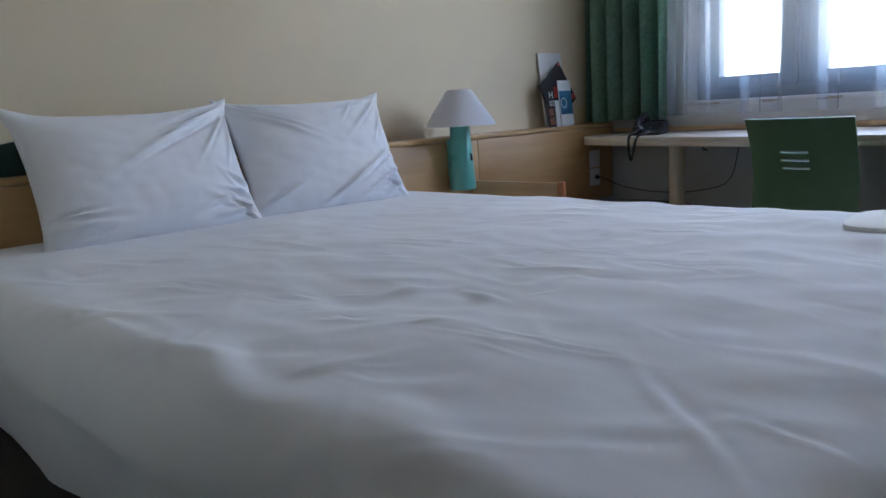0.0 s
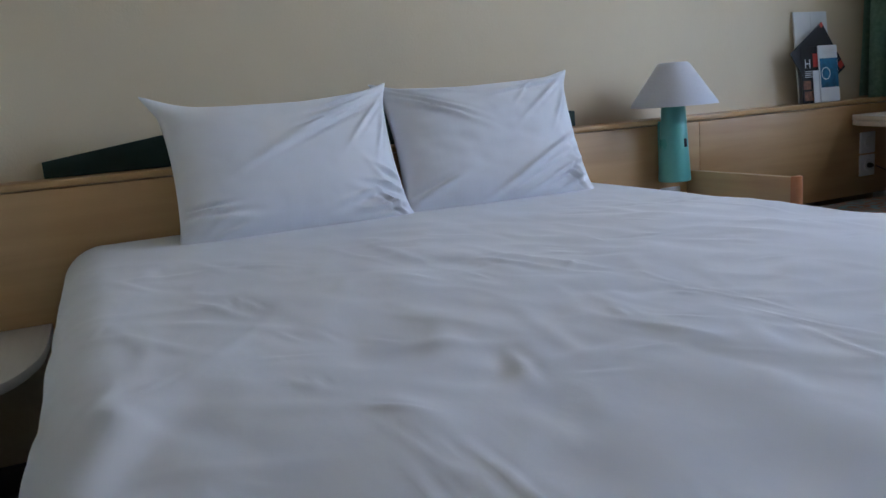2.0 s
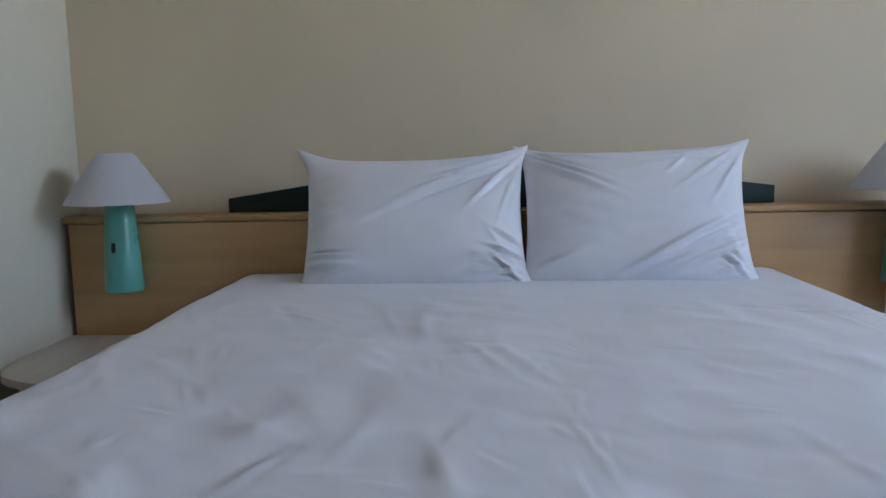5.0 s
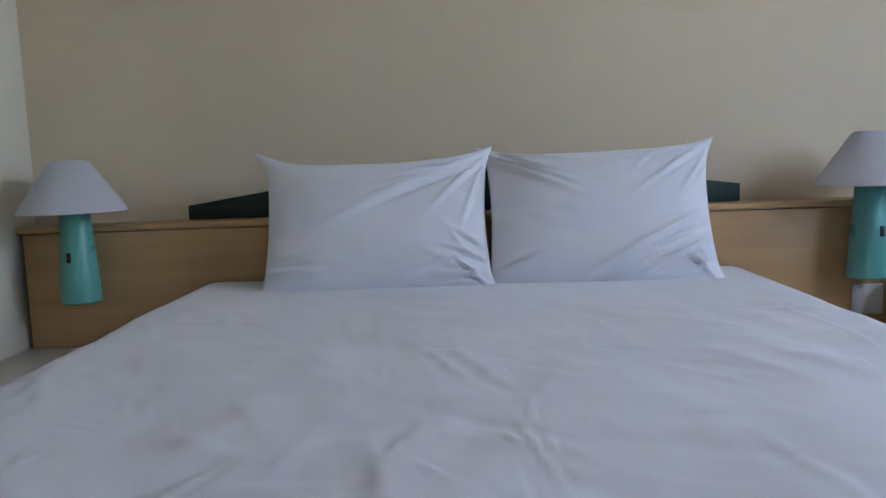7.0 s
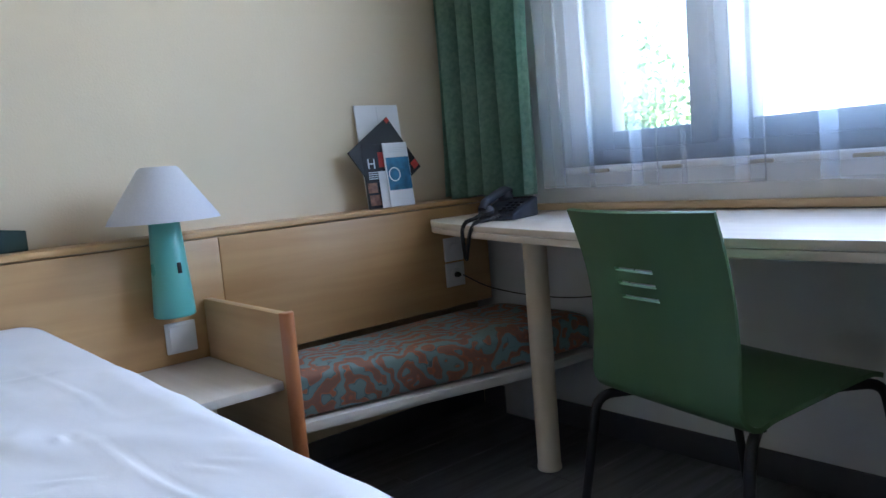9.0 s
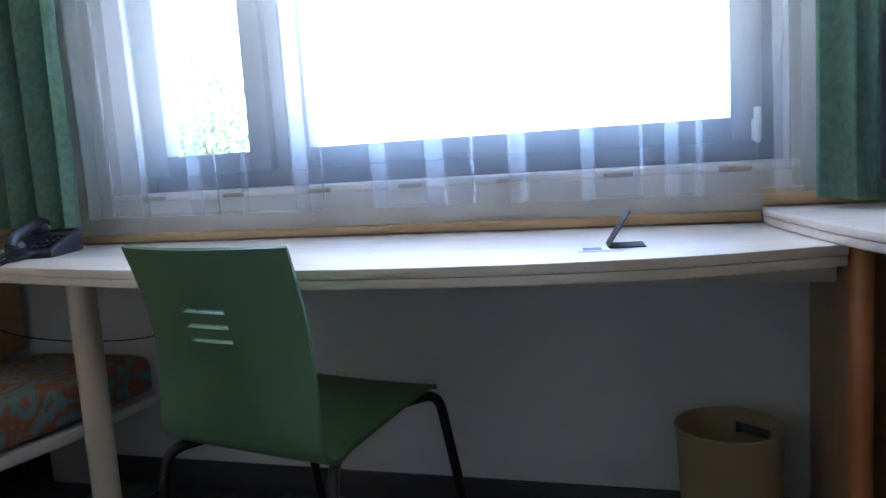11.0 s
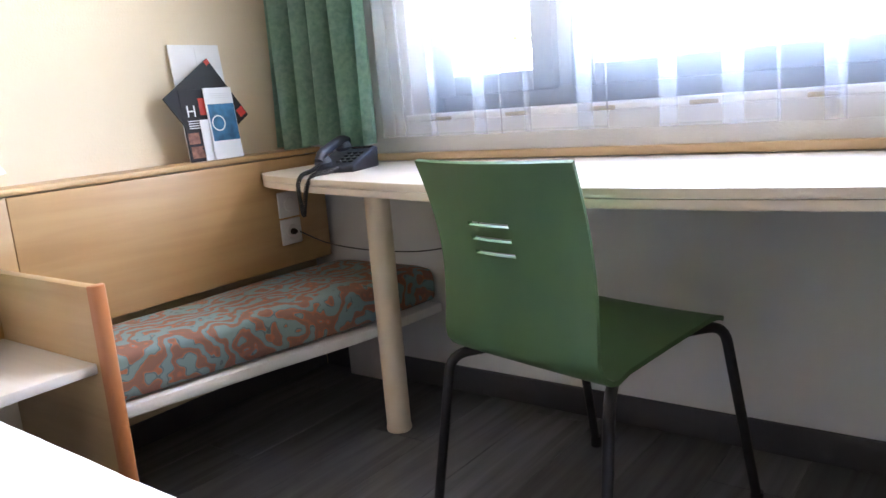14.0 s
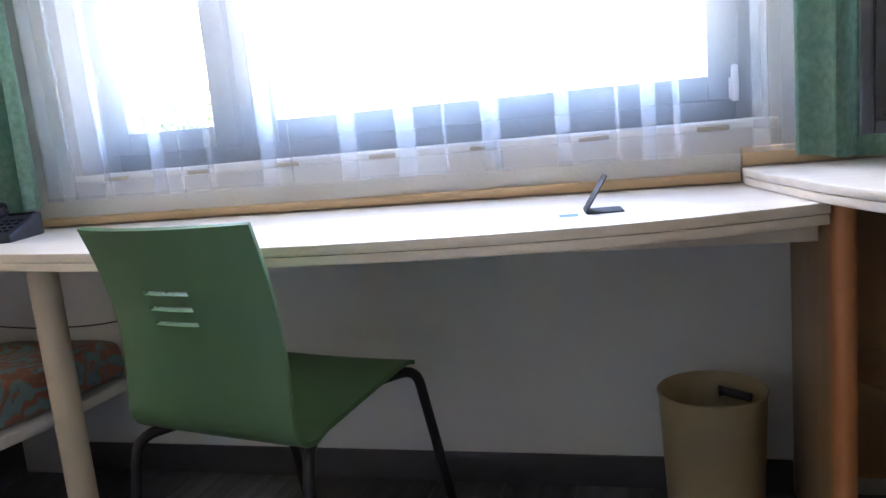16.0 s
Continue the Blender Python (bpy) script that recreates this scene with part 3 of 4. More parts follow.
def duvet():
    bm = bmesh.new()
    rad, rf, hang = 0.105, 0.075, 0.19
    ext = rad * math.pi / 2 + hang - 0.02
    step = 0.0062
    ix0, iy0, iy1 = BX0, BY0 + rad, BY1 - rad
    reach = BX1 + 0.115 - rf
    nx, ny = int((reach + ext - ix0) / step), int((iy1 - iy0 + 2 * ext) / step)
    rnd = random.Random(5)
    soft = []
    for _ in range(150):
        cx, cy, ang = rnd.uniform(-1.3, 0.05), rnd.uniform(1.15, 2.72), rnd.gauss(0.45, 0.55)
        soft.append((cx, cy, math.cos(ang), math.sin(ang), rnd.uniform(0.04, 0.11), rnd.uniform(0.010, 0.022), rnd.uniform(0.0012, 0.0036) * rnd.choice((1, 1, -0.7))))
    for _ in range(34):
        cx, cy, ang = rnd.uniform(-1.2, 0.0), rnd.uniform(1.2, 2.7), rnd.gauss(0.4, 0.6)
        soft += fold_pair(cx, cy, cx + 0.05 * math.cos(ang), cy + 0.05 * math.sin(ang), rnd.uniform(0.005, 0.008), rnd.uniform(0.0012, 0.003))
    # clusters of pulled creases
    pulls = [(-0.60, 2.006, -0.43, 2.030, 0.006, 0.0042), (-0.57, 2.035, -0.50, 2.03, 0.005, 0.004), (-0.58, 1.983, -0.55, 1.994, 0.006, 0.005), (-0.69, 2.024, -0.62, 2.018, 0.005, 0.0035),
             (-0.44, 1.990, -0.30, 2.004, 0.006, 0.0042), (-0.363, 1.838, -0.306, 1.885, 0.004, 0.002), (-0.264, 1.989, -0.184, 2.013, 0.008, 0.005),
             (-0.34, 1.470, -0.19, 1.495, 0.006, 0.0042), (-0.31, 1.490, -0.13, 1.508, 0.005, 0.0045), (-0.29, 1.515, -0.16, 1.520, 0.006, 0.004), (-0.28, 1.455, -0.20, 1.452, 0.006, 0.004),
             (-0.54, 1.446, -0.50, 1.444, 0.007, 0.0055), (-0.92, 1.433, -0.99, 1.438, 0.006, 0.004), (-0.95, 1.445, -0.88, 1.456, 0.006, 0.0035), (-0.55, 1.43, -0.51, 1.436, 0.006, 0.003),
             (-0.34, 1.971, -0.22, 1.940, 0.007, 0.0045), (-0.08, 1.48, 0.06, 1.356, 0.012, 0.006), (0.05, 1.432, 0.12, 1.423, 0.009, 0.0045), (-0.75, 2.55, -0.45, 2.57, 0.007, 0.004),
             (-1.25, 2.58, -0.95, 2.60, 0.009, 0.004), (-0.50, 1.666, -0.40, 1.638, 0.012, 0.005)]
    broad = [(-0.40, 1.645, -0.50, 1.708, 0.026, 0.008), (-0.53, 1.776, -0.59, 1.837, 0.024, 0.008), (-0.63, 1.637, -0.54, 1.609, 0.026, 0.008), (-0.61, 1.845, -0.44, 1.857, 0.028, 0.008),
             (-0.42, 1.641, -0.55, 1.714, 0.02, 0.005), (-0.87, 1.534, -0.54, 1.469, 0.03, 0.006), (-0.60, 1.288, -0.37, 1.185, 0.03, 0.010), (-0.30, 1.30, -0.10, 1.22, 0.03, 0.007),
             (-0.40, 1.93, -0.33, 1.90, 0.018, 0.007), (-0.28, 1.84, -0.22, 1.80, 0.02, 0.006)]
    C = list(soft)
    for x0, y0, x1, y1, width, high in pulls:
        C += fold_pair(x0, y0, x1, y1, width * 0.82, high * 0.6)
    for x0, y0, x1, y1, width, high in broad:
        C += fold_pair(x0, y0, x1, y1, width, high * 0.32)
    C = np.array(C)
    grid = []
    for i in range(nx + 1):
        col = []
        for j in range(ny + 1):
            py = iy0 - ext + j * step
            qy = min(max(py, iy0), iy1)
            ix1 = foot_edge(qy) - rf
            px = ix0 + (ix1 + ext - ix0) * i / nx
            qx = min(px, ix1)
            ex, ey = px - qx, py - qy
            L = math.hypot(ex, ey)
            nxn, nyn = (ex / L, ey / L) if L > 1e-9 else (0, 0)
            re = rad * nyn * nyn + rf * nxn * nxn if L > 1e-9 else rad
            arc = re * math.pi / 2
            if L < arc:
                g, h = re * math.sin(L / re), re * (1 - math.cos(L / re))
                nz = math.cos(L / re)
            else:
                g, h, nz = re - (0.20 * nyn * nyn) * (L - arc), re + (L - arc), 0.0
            x, y, z = qx + nxn * g, qy + nyn * g, TOP - h
            crumple = 0.0075 * math.sqrt(noise.noise((px * 3.0 + py * 1.6, py * 4.6 - px * 1.4, 3.0)) ** 2 + 0.0016) + 0.0052 * math.sqrt(noise.noise((px * 6.5 + py * 2.5, py * 9.0 - px * 3.0, 7.0)) ** 2 + 0.0016)
            lump = -crumple + 0.008 * noise.noise((px * 2.6, py * 2.6, 1.0)) + 0.006 * noise.noise((px * 5.2 + py * 2.0, py * 6.6 - px * 2.0, 4.0)) + 0.0022 * noise.noise((px * 8 + py * 4, py * 13 - px * 3, 2.0)) + 0.0009 * noise.noise((px * 19, py * 17, 9.0))
            dx, dy = px - C[:, 0], py - C[:, 1]
            al, ac = dx * C[:, 2] + dy * C[:, 3], -dx * C[:, 3] + dy * C[:, 2]
            cr = float(np.sum(C[:, 6] * np.exp(-(al / C[:, 4]) ** 2 - (ac / C[:, 5]) ** 2)))
            edge = 1.0 if px > -1.3 else max(0.15, 1 - (-1.3 - px) * 3)
            d = (lump + cr) * edge
            if L > arc:
                fold = (0.004 + 0.010 * nyn * nyn) * math.sin(11 * (px * abs(nyn) + py * abs(nxn)) + 3 * noise.noise((px * 2, py * 2, 2))) * min(1, (L - arc) / 0.2)
                d = d * 0.8 + fold
            col.append(bm.verts.new((x + nxn * d * (1 - nz), y + nyn * d * (1 - nz), z + d * nz)))
        grid.append(col)
    for a, b in zip(grid, grid[1:]):
        for j in range(ny):
            bm.faces.new((a[j], a[j + 1], b[j + 1], b[j]))
    return bm


solid("duvet", duvet(), LINEN, "rumpled white cotton duvet spread over the double bed", "bedding", crisp=170)


def pillow(seed, w, h, thick, ears, folds):
    """A stuffed pillow standing on its long edge: x is out of the wall, y along it, z up."""
    bm = bmesh.new()
    n, m = 140, 100
    C = np.array(folds)
    sides = []
    for s in (1, -1):
        grid = []
        for i in range(n + 1):
            col = []
            for j in range(m + 1):
                u, v = 2 * i / n - 1, 2 * j / m - 1
                yy = u * w / 2 * (1 - 0.05 * (1 - v * v) * abs(u) ** 3)
                zz = v * h / 2 * (1 - ((0.17 if seed < 20 else 0.09) if v > 0 else 0.02) * (1 - u * u) * abs(v) ** 3)
                for cu, cv, k in ears:
                    e = math.exp(-((u - cu) ** 2 + (v - cv) ** 2) / 0.02)
                    yy += cu * k * e
                    zz += cv * k * 0.8 * e
                body = max(0.0, (1 - abs(u) ** 2.6)) ** 0.55 * max(0.0, (1 - abs(v) ** 2.6)) ** 0.55
                t = thick / 2 * body
                rim = 1 - max(abs(u), abs(v)) ** 12
                wr = 0.006 * noise.noise((u * 2.2, v * 2.2, seed)) + 0.003 * noise.noise((u * 6, v * 6, seed + 3))
                if s > 0:
                    du, dv = (u - C[:, 0]) * w / 2, (v - C[:, 1]) * h / 2
                    al, ac = du * C[:, 2] + dv * C[:, 3], -du * C[:, 3] + dv * C[:, 2]
                    wr += float(np.sum(C[:, 6] * np.exp(-(al / C[:, 4]) ** 2 - (ac / C[:, 5]) ** 2)))
                xx = s * (t + wr * min(1, body * 3.5 + 0.1) * rim) + 0.012 * v * v * u
                col.append((xx, yy, zz + h / 2))
            grid.append(col)
        sides.append(grid)
    front = [[bm.verts.new(p) for p in col] for col in sides[0]]
    back = [[front[i][j] if i in (0, n) or j in (0, m) else bm.verts.new(sides[1][i][j]) for j in range(m + 1)] for i in range(n + 1)]
    for g in (front, back):
        for i in range(n):
            for j in range(m):
                bm.faces.new((g[i][j], g[i + 1][j], g[i + 1][j + 1], g[i][j + 1]))
    return bm


def radiating(cu, cv, a0, a1, count, reach, seed):
    """Folds that run out from a corner of the pillow."""
    rnd = random.Random(seed)
    out = []
    for k in range(count):
        a = a0 + (a1 - a0) * (k + 0.5) / count + rnd.uniform(-0.06, 0.06)
        r = rnd.uniform(0.06, 0.13)
        ln = rnd.uniform(0.6, 1.0) * reach
        out.append((cu + (r + ln * 0.5) * math.cos(a) / 0.29, cv + (r + ln * 0.5) * math.sin(a) / 0.185, math.cos(a), math.sin(a), ln, rnd.uniform(0.0055, 0.009), rnd.uniform(0.005, 0.010) * (1 if k % 2 else -0.5)))
    return out


def pulled(lines, w, h):
    """Creases given by their ends in the pillow's own -1 to 1 square."""
    out = []
    for u0, v0, u1, v1, width, high in lines:
        for x, y, dx, dy, ln, wd, a in fold_pair(u0 * w / 2, v0 * h / 2, u1 * w / 2, v1 * h / 2, width * 0.85, high * 2.0):
            out.append((x * 2 / w, y * 2 / h, dx, dy, ln, wd, a))
    return out


left_folds = pulled([(0.99, 0.95, 0.10, 0.32, 0.010, 0.010), (0.97, 0.84, -0.12, 0.10, 0.011, 0.009), (0.98, 0.86, 0.60, 0.25, 0.009, 0.009), (0.88, 0.95, 0.32, 0.68, 0.009, 0.009), (0.98, 0.72, 0.80, 0.05, 0.010, 0.008),
                     (0.55, 0.62, 0.15, 0.45, 0.008, 0.006), (0.98, -0.62, 0.66, -0.48, 0.008, 0.009), (0.96, -0.78, 0.55, -0.84, 0.008, 0.010), (0.92, -0.93, 0.72, -0.66, 0.007, 0.010), (0.98, -0.45, 0.72, -0.25, 0.009, 0.007),
                     (0.75, -0.55, 0.35, -0.70, 0.012, 0.006), (-0.97, -0.57, -0.62, -0.58, 0.008, 0.012), (-0.96, -0.68, -0.45, -0.74, 0.014, 0.010)], 0.60, 0.385) \
    + radiating(1, -1, math.pi - 1.2, math.pi - 0.1, 6, 0.05, 4) + radiating(-1, -1, 0.0, 0.5, 4, 0.05, 6)
right_folds = pulled([(-0.98, 0.92, -0.38, 0.48, 0.010, 0.010), (-0.97, 0.82, -0.32, 0.30, 0.011, 0.009), (-0.90, 0.97, -0.25, 0.78, 0.010, 0.008), (0.97, 0.96, 0.45, 0.38, 0.009, 0.010), (0.92, 0.92, 0.22, 0.72, 0.010, 0.009), (0.98, 0.82, 0.72, 0.25, 0.009, 0.009),
                      (0.50, 0.85, 0.30, 0.55, 0.008, 0.006), (0.86, -0.08, 0.0, -0.75, 0.011, 0.009), (0.78, -0.32, -0.12, -0.86, 0.010, 0.008), (0.96, -0.42, 0.36, -0.80, 0.009, 0.010), (0.98, -0.70, 0.62, -0.88, 0.009, 0.005),
                      (0.92, -0.93, 0.74, -0.66, 0.008, 0.005), (-0.95, -0.80, -0.55, -0.62, 0.012, 0.007)], 0.59, 0.385) \
    + radiating(1, -1, math.pi - 1.3, math.pi - 0.2, 7, 0.05, 5)
for ears, folds, y, wd, lean, turn, seed in (([(-1, 1, 0.030), (1, 1, 0.012), (1, -1, 0.012), (-1, -1, 0.02)], left_folds, 1.715, 0.600, -23, 2.0, 11.0), ([(-1, 1, 0.022), (1, 1, 0.016), (1, -1, 0.015), (-1, -1, 0.0)], right_folds, 2.292, 0.590, -23, -1.5, 23.0)):
    ob = solid("pillow", pillow(seed, wd, 0.385, 0.17, ears, folds), PILLOWCASE, "plump white pillow with creased corners leaning on the headboard", "pillow", "bed pillows", crisp=100)
    ob.matrix_basis = pose(-1.622, y, 0.618, 0, lean, turn)

tw = slab(smooth_line([(-0.12, -0.05), (-0.10, -0.12), (0.0, -0.14), (0.09, -0.12), (0.10, 0.0), (0.08, 0.12), (-0.02, 0.13), (-0.10, 0.08), (-0.12, -0.05)], 5)[:-1], 0.0, 0.012, 0.004)
solid("towel", tw, TOWEL, "small folded white towel lying on the duvet", "towel", loc=(-0.075, 2.53, 0.636), rz=8)

# ---- bedside shelves ----
ns = thing("bedside_unit", "beech bedside side panel with a pale shelf", "nightstand", (PX, 3.135, 0))
part("side_panel", box(0.003, 0.445, -0.012, 0.014, 0.0, 0.622, 0.002), BEECH_X, ns, "beech side panel")
edge = slab(smooth_line([(0.445, -0.016), (0.463, -0.012), (0.470, 0.001), (0.463, 0.014), (0.445, 0.018)], 4), 0.0, 0.626, 0.003)
part("front_edge", edge, EDGE, ns, "reddish rounded solid wood edging")
part("shelf", box(0.003, 0.428, -0.335, -0.013, 0.438, 0.460, 0.003), LAMINATE, ns, "pale laminate shelf")
ns2 = thing("bedside_shelf", "rounded pale bedside shelf fixed under the headboard panel", "nightstand", (PX, 0.892, 0))
part("shelf", slab([(0.003, -0.215)] + smooth_line([(0.25, -0.215), (0.42, -0.16), (0.50, 0.02), (0.46, 0.14), (0.33, 0.20), (0.18, 0.215)], 6) + [(0.003, 0.215)], 0.438, 0.460, 0.003), LAMINATE, ns2)
part("support", box(0.003, 0.25, -0.214, -0.19, 0.0, 0.437, 0.002), BEECH_X, ns2)
wp = thing("wooden_end_post", "reddish wooden edge post standing against the pale wall", "post", (-1.395, 0.707, 0))
part("post", box(-0.02, 0.07, -0.033, 0.0, 0.0, 0.655, 0.006, 3), EDGE, wp)

# ---- bench with patterned cushion ----
bench = thing("bench", "low white bench board under the desk end", "bench", (PX, 3.7, 0))
front = [(-1.545, 3.155), (-1.515, 3.30), (-1.45, 3.62), (-1.385, 3.92), (-1.36, 4.24)]
ol = [(PX + 0.003, 3.155)] + smooth_line(front, 6) + [(PX + 0.003, 4.24)]
part("board", slab([(x - PX, y - 3.7) for x, y in ol], 0.262, 0.292, 0.004), WHITEBOARD, bench)
part("back_rail", box(0.003, 0.03, -0.5, 0.53, 0.17, 0.260, 0.003), WHITEBOARD, bench)
part("support", box(0.05, 0.24, 0.50, 0.53, 0.0, 0.260, 0.003), WHITEBOARD, bench)


def cushion():
    bm = bmesh.new()
    n, m = 60, 26
    line = smooth_line(front, 15)
    rows = []
    for i, (fx, fy) in enumerate(line):
        u = i / (len(line) - 1)
        x0, x1 = PX + 0.006, fx - 0.012
        ring_ = []
        th = 0.128 * (1 - 0.10 * (2 * u - 1) ** 8)
        for k in range(41):
            a = -math.pi / 2 + 2 * math.pi * k / 40
            c, s = math.cos(a), math.sin(a)
            sx, sz = math.copysign(abs(c) ** 0.28, c), math.copysign(abs(s) ** 0.34, s)
            puff = 0.004 * noise.noise((u * 9, k * 0.35, 3))
            ring_.append(bm.verts.new(((x0 + x1) / 2 + sx * (x1 - x0) / 2 + puff * abs(c), min(max(fy, 3.172), 4.225), 0.294 + th / 2 + sz * (th / 2) + (puff if s > 0.3 else 0))))
        rows.append(ring_)
    for a, b in zip(rows, rows[1:]):
        for k in range(40):
            bm.faces.new((a[k], a[k + 1], b[k + 1], b[k]))
    bm.faces.new(rows[0][:-1])
    bm.faces.new(rows[-1][:-1])
    bmesh.ops.remove_doubles(bm, verts=bm.verts[:], dist=0.0004)
    return bm


solid("bench_cushion", cushion(), SWIRL, "teal seat cushion with an orange swirl pattern", "cushion")

# ---- desk ----
desk = thing("desk", "long pale laminate desk with a curved front edge", "desk", (-0.7, 3.95, 0))
dfront = [(-1.808, 3.95), (-1.72, 3.893), (-1.48, 3.812), (-1.2, 3.745), (-0.91, 3.69), (-0.54, 3.655), (-0.17, 3.668), (0.13, 3.72), (0.32, 3.785), (0.428, 3.83)]
ol = [(-1.808, 4.22)] + [(-1.811, 3.985)] + smooth_line(dfront, 6) + [(0.428, 4.22)]
ol = [(x + 0.7, y - 3.95) for x, y in ol]
part("top", slab(ol, 0.7305, 0.75, 0.002, 1), [LAMINATE, LAMEDGE], desk, "pale laminate top")
ol2 = [(x * 0.9985, y + 0.001) for x, y in ol]
part("under_top", slab(ol2, 0.711, 0.7295, 0.002), LAMEDGE, desk, "second board under the top")
leg = lathe([(0, 0), (0.035, 0), (0.037, 0.004), (0.037, 0.012), (0.035, 0.016), (0.035, 0.710), (0, 0.710)], 36)
part("leg", leg, COLUMN, desk, "cream painted round column", pose(-0.605, -0.027, 0))
part("apron", box(0.62, 1.124, -0.04, -0.02, 0.668, 0.7105, 0.002), LAMEDGE, desk)
hk = tube(bend([(-0.50, 0.0, 0.711), (-0.50, 0.0, 0.685), (-0.49, 0.02, 0.68)], 0.01), 0.004, 8)
part("cable_hook", hk, BLACK, desk)

# ---- counter with the television ----
cab = thing("counter_cabinet", "open beech cabinet with a curved pale counter", "cabinet", (0.45, 4.0, 0))
CO = (0.45, 4.0, 0)
part("side_panel", rel(0.432, 0.457, 3.86, WY - 0.002, 0.0, 0.7495, CO, 0.002), BEECH_Z, cab, "beech side panel in the darker tone")
pe = slab([(x + 0.0, y) for x, y in smooth_line([(-0.020, -0.14), (-0.016, -0.158), (0.0, -0.168), (0.02, -0.158), (0.024, -0.14)], 4)], 0.0, 0.7495, 0.003)
part("front_edge", pe, EDGE, cab, "reddish rounded solid wood edging")
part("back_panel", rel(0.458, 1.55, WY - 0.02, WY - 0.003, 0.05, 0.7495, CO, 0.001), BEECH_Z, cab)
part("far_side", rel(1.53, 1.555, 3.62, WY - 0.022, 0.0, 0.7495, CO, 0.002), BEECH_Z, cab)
part("shelf", slab([(x - 0.45, y - 4.0) for x, y in [(0.458, 4.228), (0.458, 4.10)] + smooth_line([(0.50, 4.06), (0.60, 3.90), (0.80, 3.74), (1.1, 3.66), (1.52, 3.64)], 5) + [(1.52, 4.228)]], 0.335, 0.357, 0.002), BEECH_X, cab)
part("plinth", rel(0.47, 1.53, 4.10, 4.12, 0.0, 0.06, CO, 0.001), BASEGREY, cab)
cfront = [(0.331, 4.16), (0.36, 4.01), (0.42, 3.77), (0.485, 3.615), (0.62, 3.46), (0.85, 3.36), (1.2, 3.32), (1.72, 3.32)]
ol = [(0.331, 4.219)] + smooth_line(cfront, 6) + [(1.72, 4.219)]
ol = [(x - 0.45, y - 4.0) for x, y in ol]
part("counter_top", slab(ol, 0.7695, 0.786, 0.0025, 1), [LAMINATE, LAMEDGE], cab, "pale laminate counter top")
part("under_top", slab([(x + 0.002, y + 0.0015) for x, y in ol], 0.7515, 0.7685, 0.0025), LAMEDGE, cab)

tv = thing("television", "small dark grey flat television, switched off", "television", (0.765, 3.93, 0.786), -22)
part("bezel", ring(-0.26, 0.26, 0.062, 0.375, 0.024, -0.02, 0.012), PHONEGREY, tv, "dark plastic frame")
part("screen", box(-0.237, 0.237, -0.012, -0.006, 0.085, 0.352, 0), SCREEN, tv, "dark glossy screen")
part("back_shell", box(-0.25, 0.25, 0.012, 0.06, 0.07, 0.367, 0.015, 3), PHONEGREY, tv)
part("neck", box(-0.04, 0.04, 0.0, 0.03, 0.012, 0.085, 0.004), PHONEGREY, tv)
part("foot", slab(smooth_line([(-0.13, 0.0), (-0.09, -0.07), (0.0, -0.09), (0.09, -0.07), (0.13, 0.0), (0.09, 0.07), (0.0, 0.09), (-0.09, 0.07), (-0.13, 0.0)], 4)[:-1], 0.0, 0.012, 0.003), PHONEGREY, tv)


# ---- chair ----
def chair_shell(inset, thick):
    """Seat and back in one bent sheet; returns a point for (u across, s along)."""
    def at(u, s):
        w = 0.196
        if s < 0.36:
            y, z = 0.365 - s, 0.462 - 0.036 * (s / 0.36) ** 1.2
            if s < 0.05:
                z -= 0.012 * ((0.05 - s) / 0.05) ** 2
            w = 0.196 - 0.006 * (s / 0.36)
        elif s < 0.44:
            f = (s - 0.36) / 0.08
            y, z = 0.005 - 0.045 * math.sin(f * math.pi / 2), 0.424 + 0.045 * (1 - math.cos(f * math.pi / 2))
        else:
            f = (s - 0.44) / 0.36
            y, z = -0.040 - 0.024 * f - 0.02 * f * f + 0.02 * math.sin(f * math.pi), 0.469 + 0.352 * f
            w = 0.194 - 0.005 * math.sin(f * math.pi)
        curve = 0.036 * (1 - u * u) * min(1, max(0, (s - 0.36) / 0.3))
        return Vector((u * w, y - curve, z - (0.004 * (1 - u * u) if s < 0.36 else 0)))
    return at


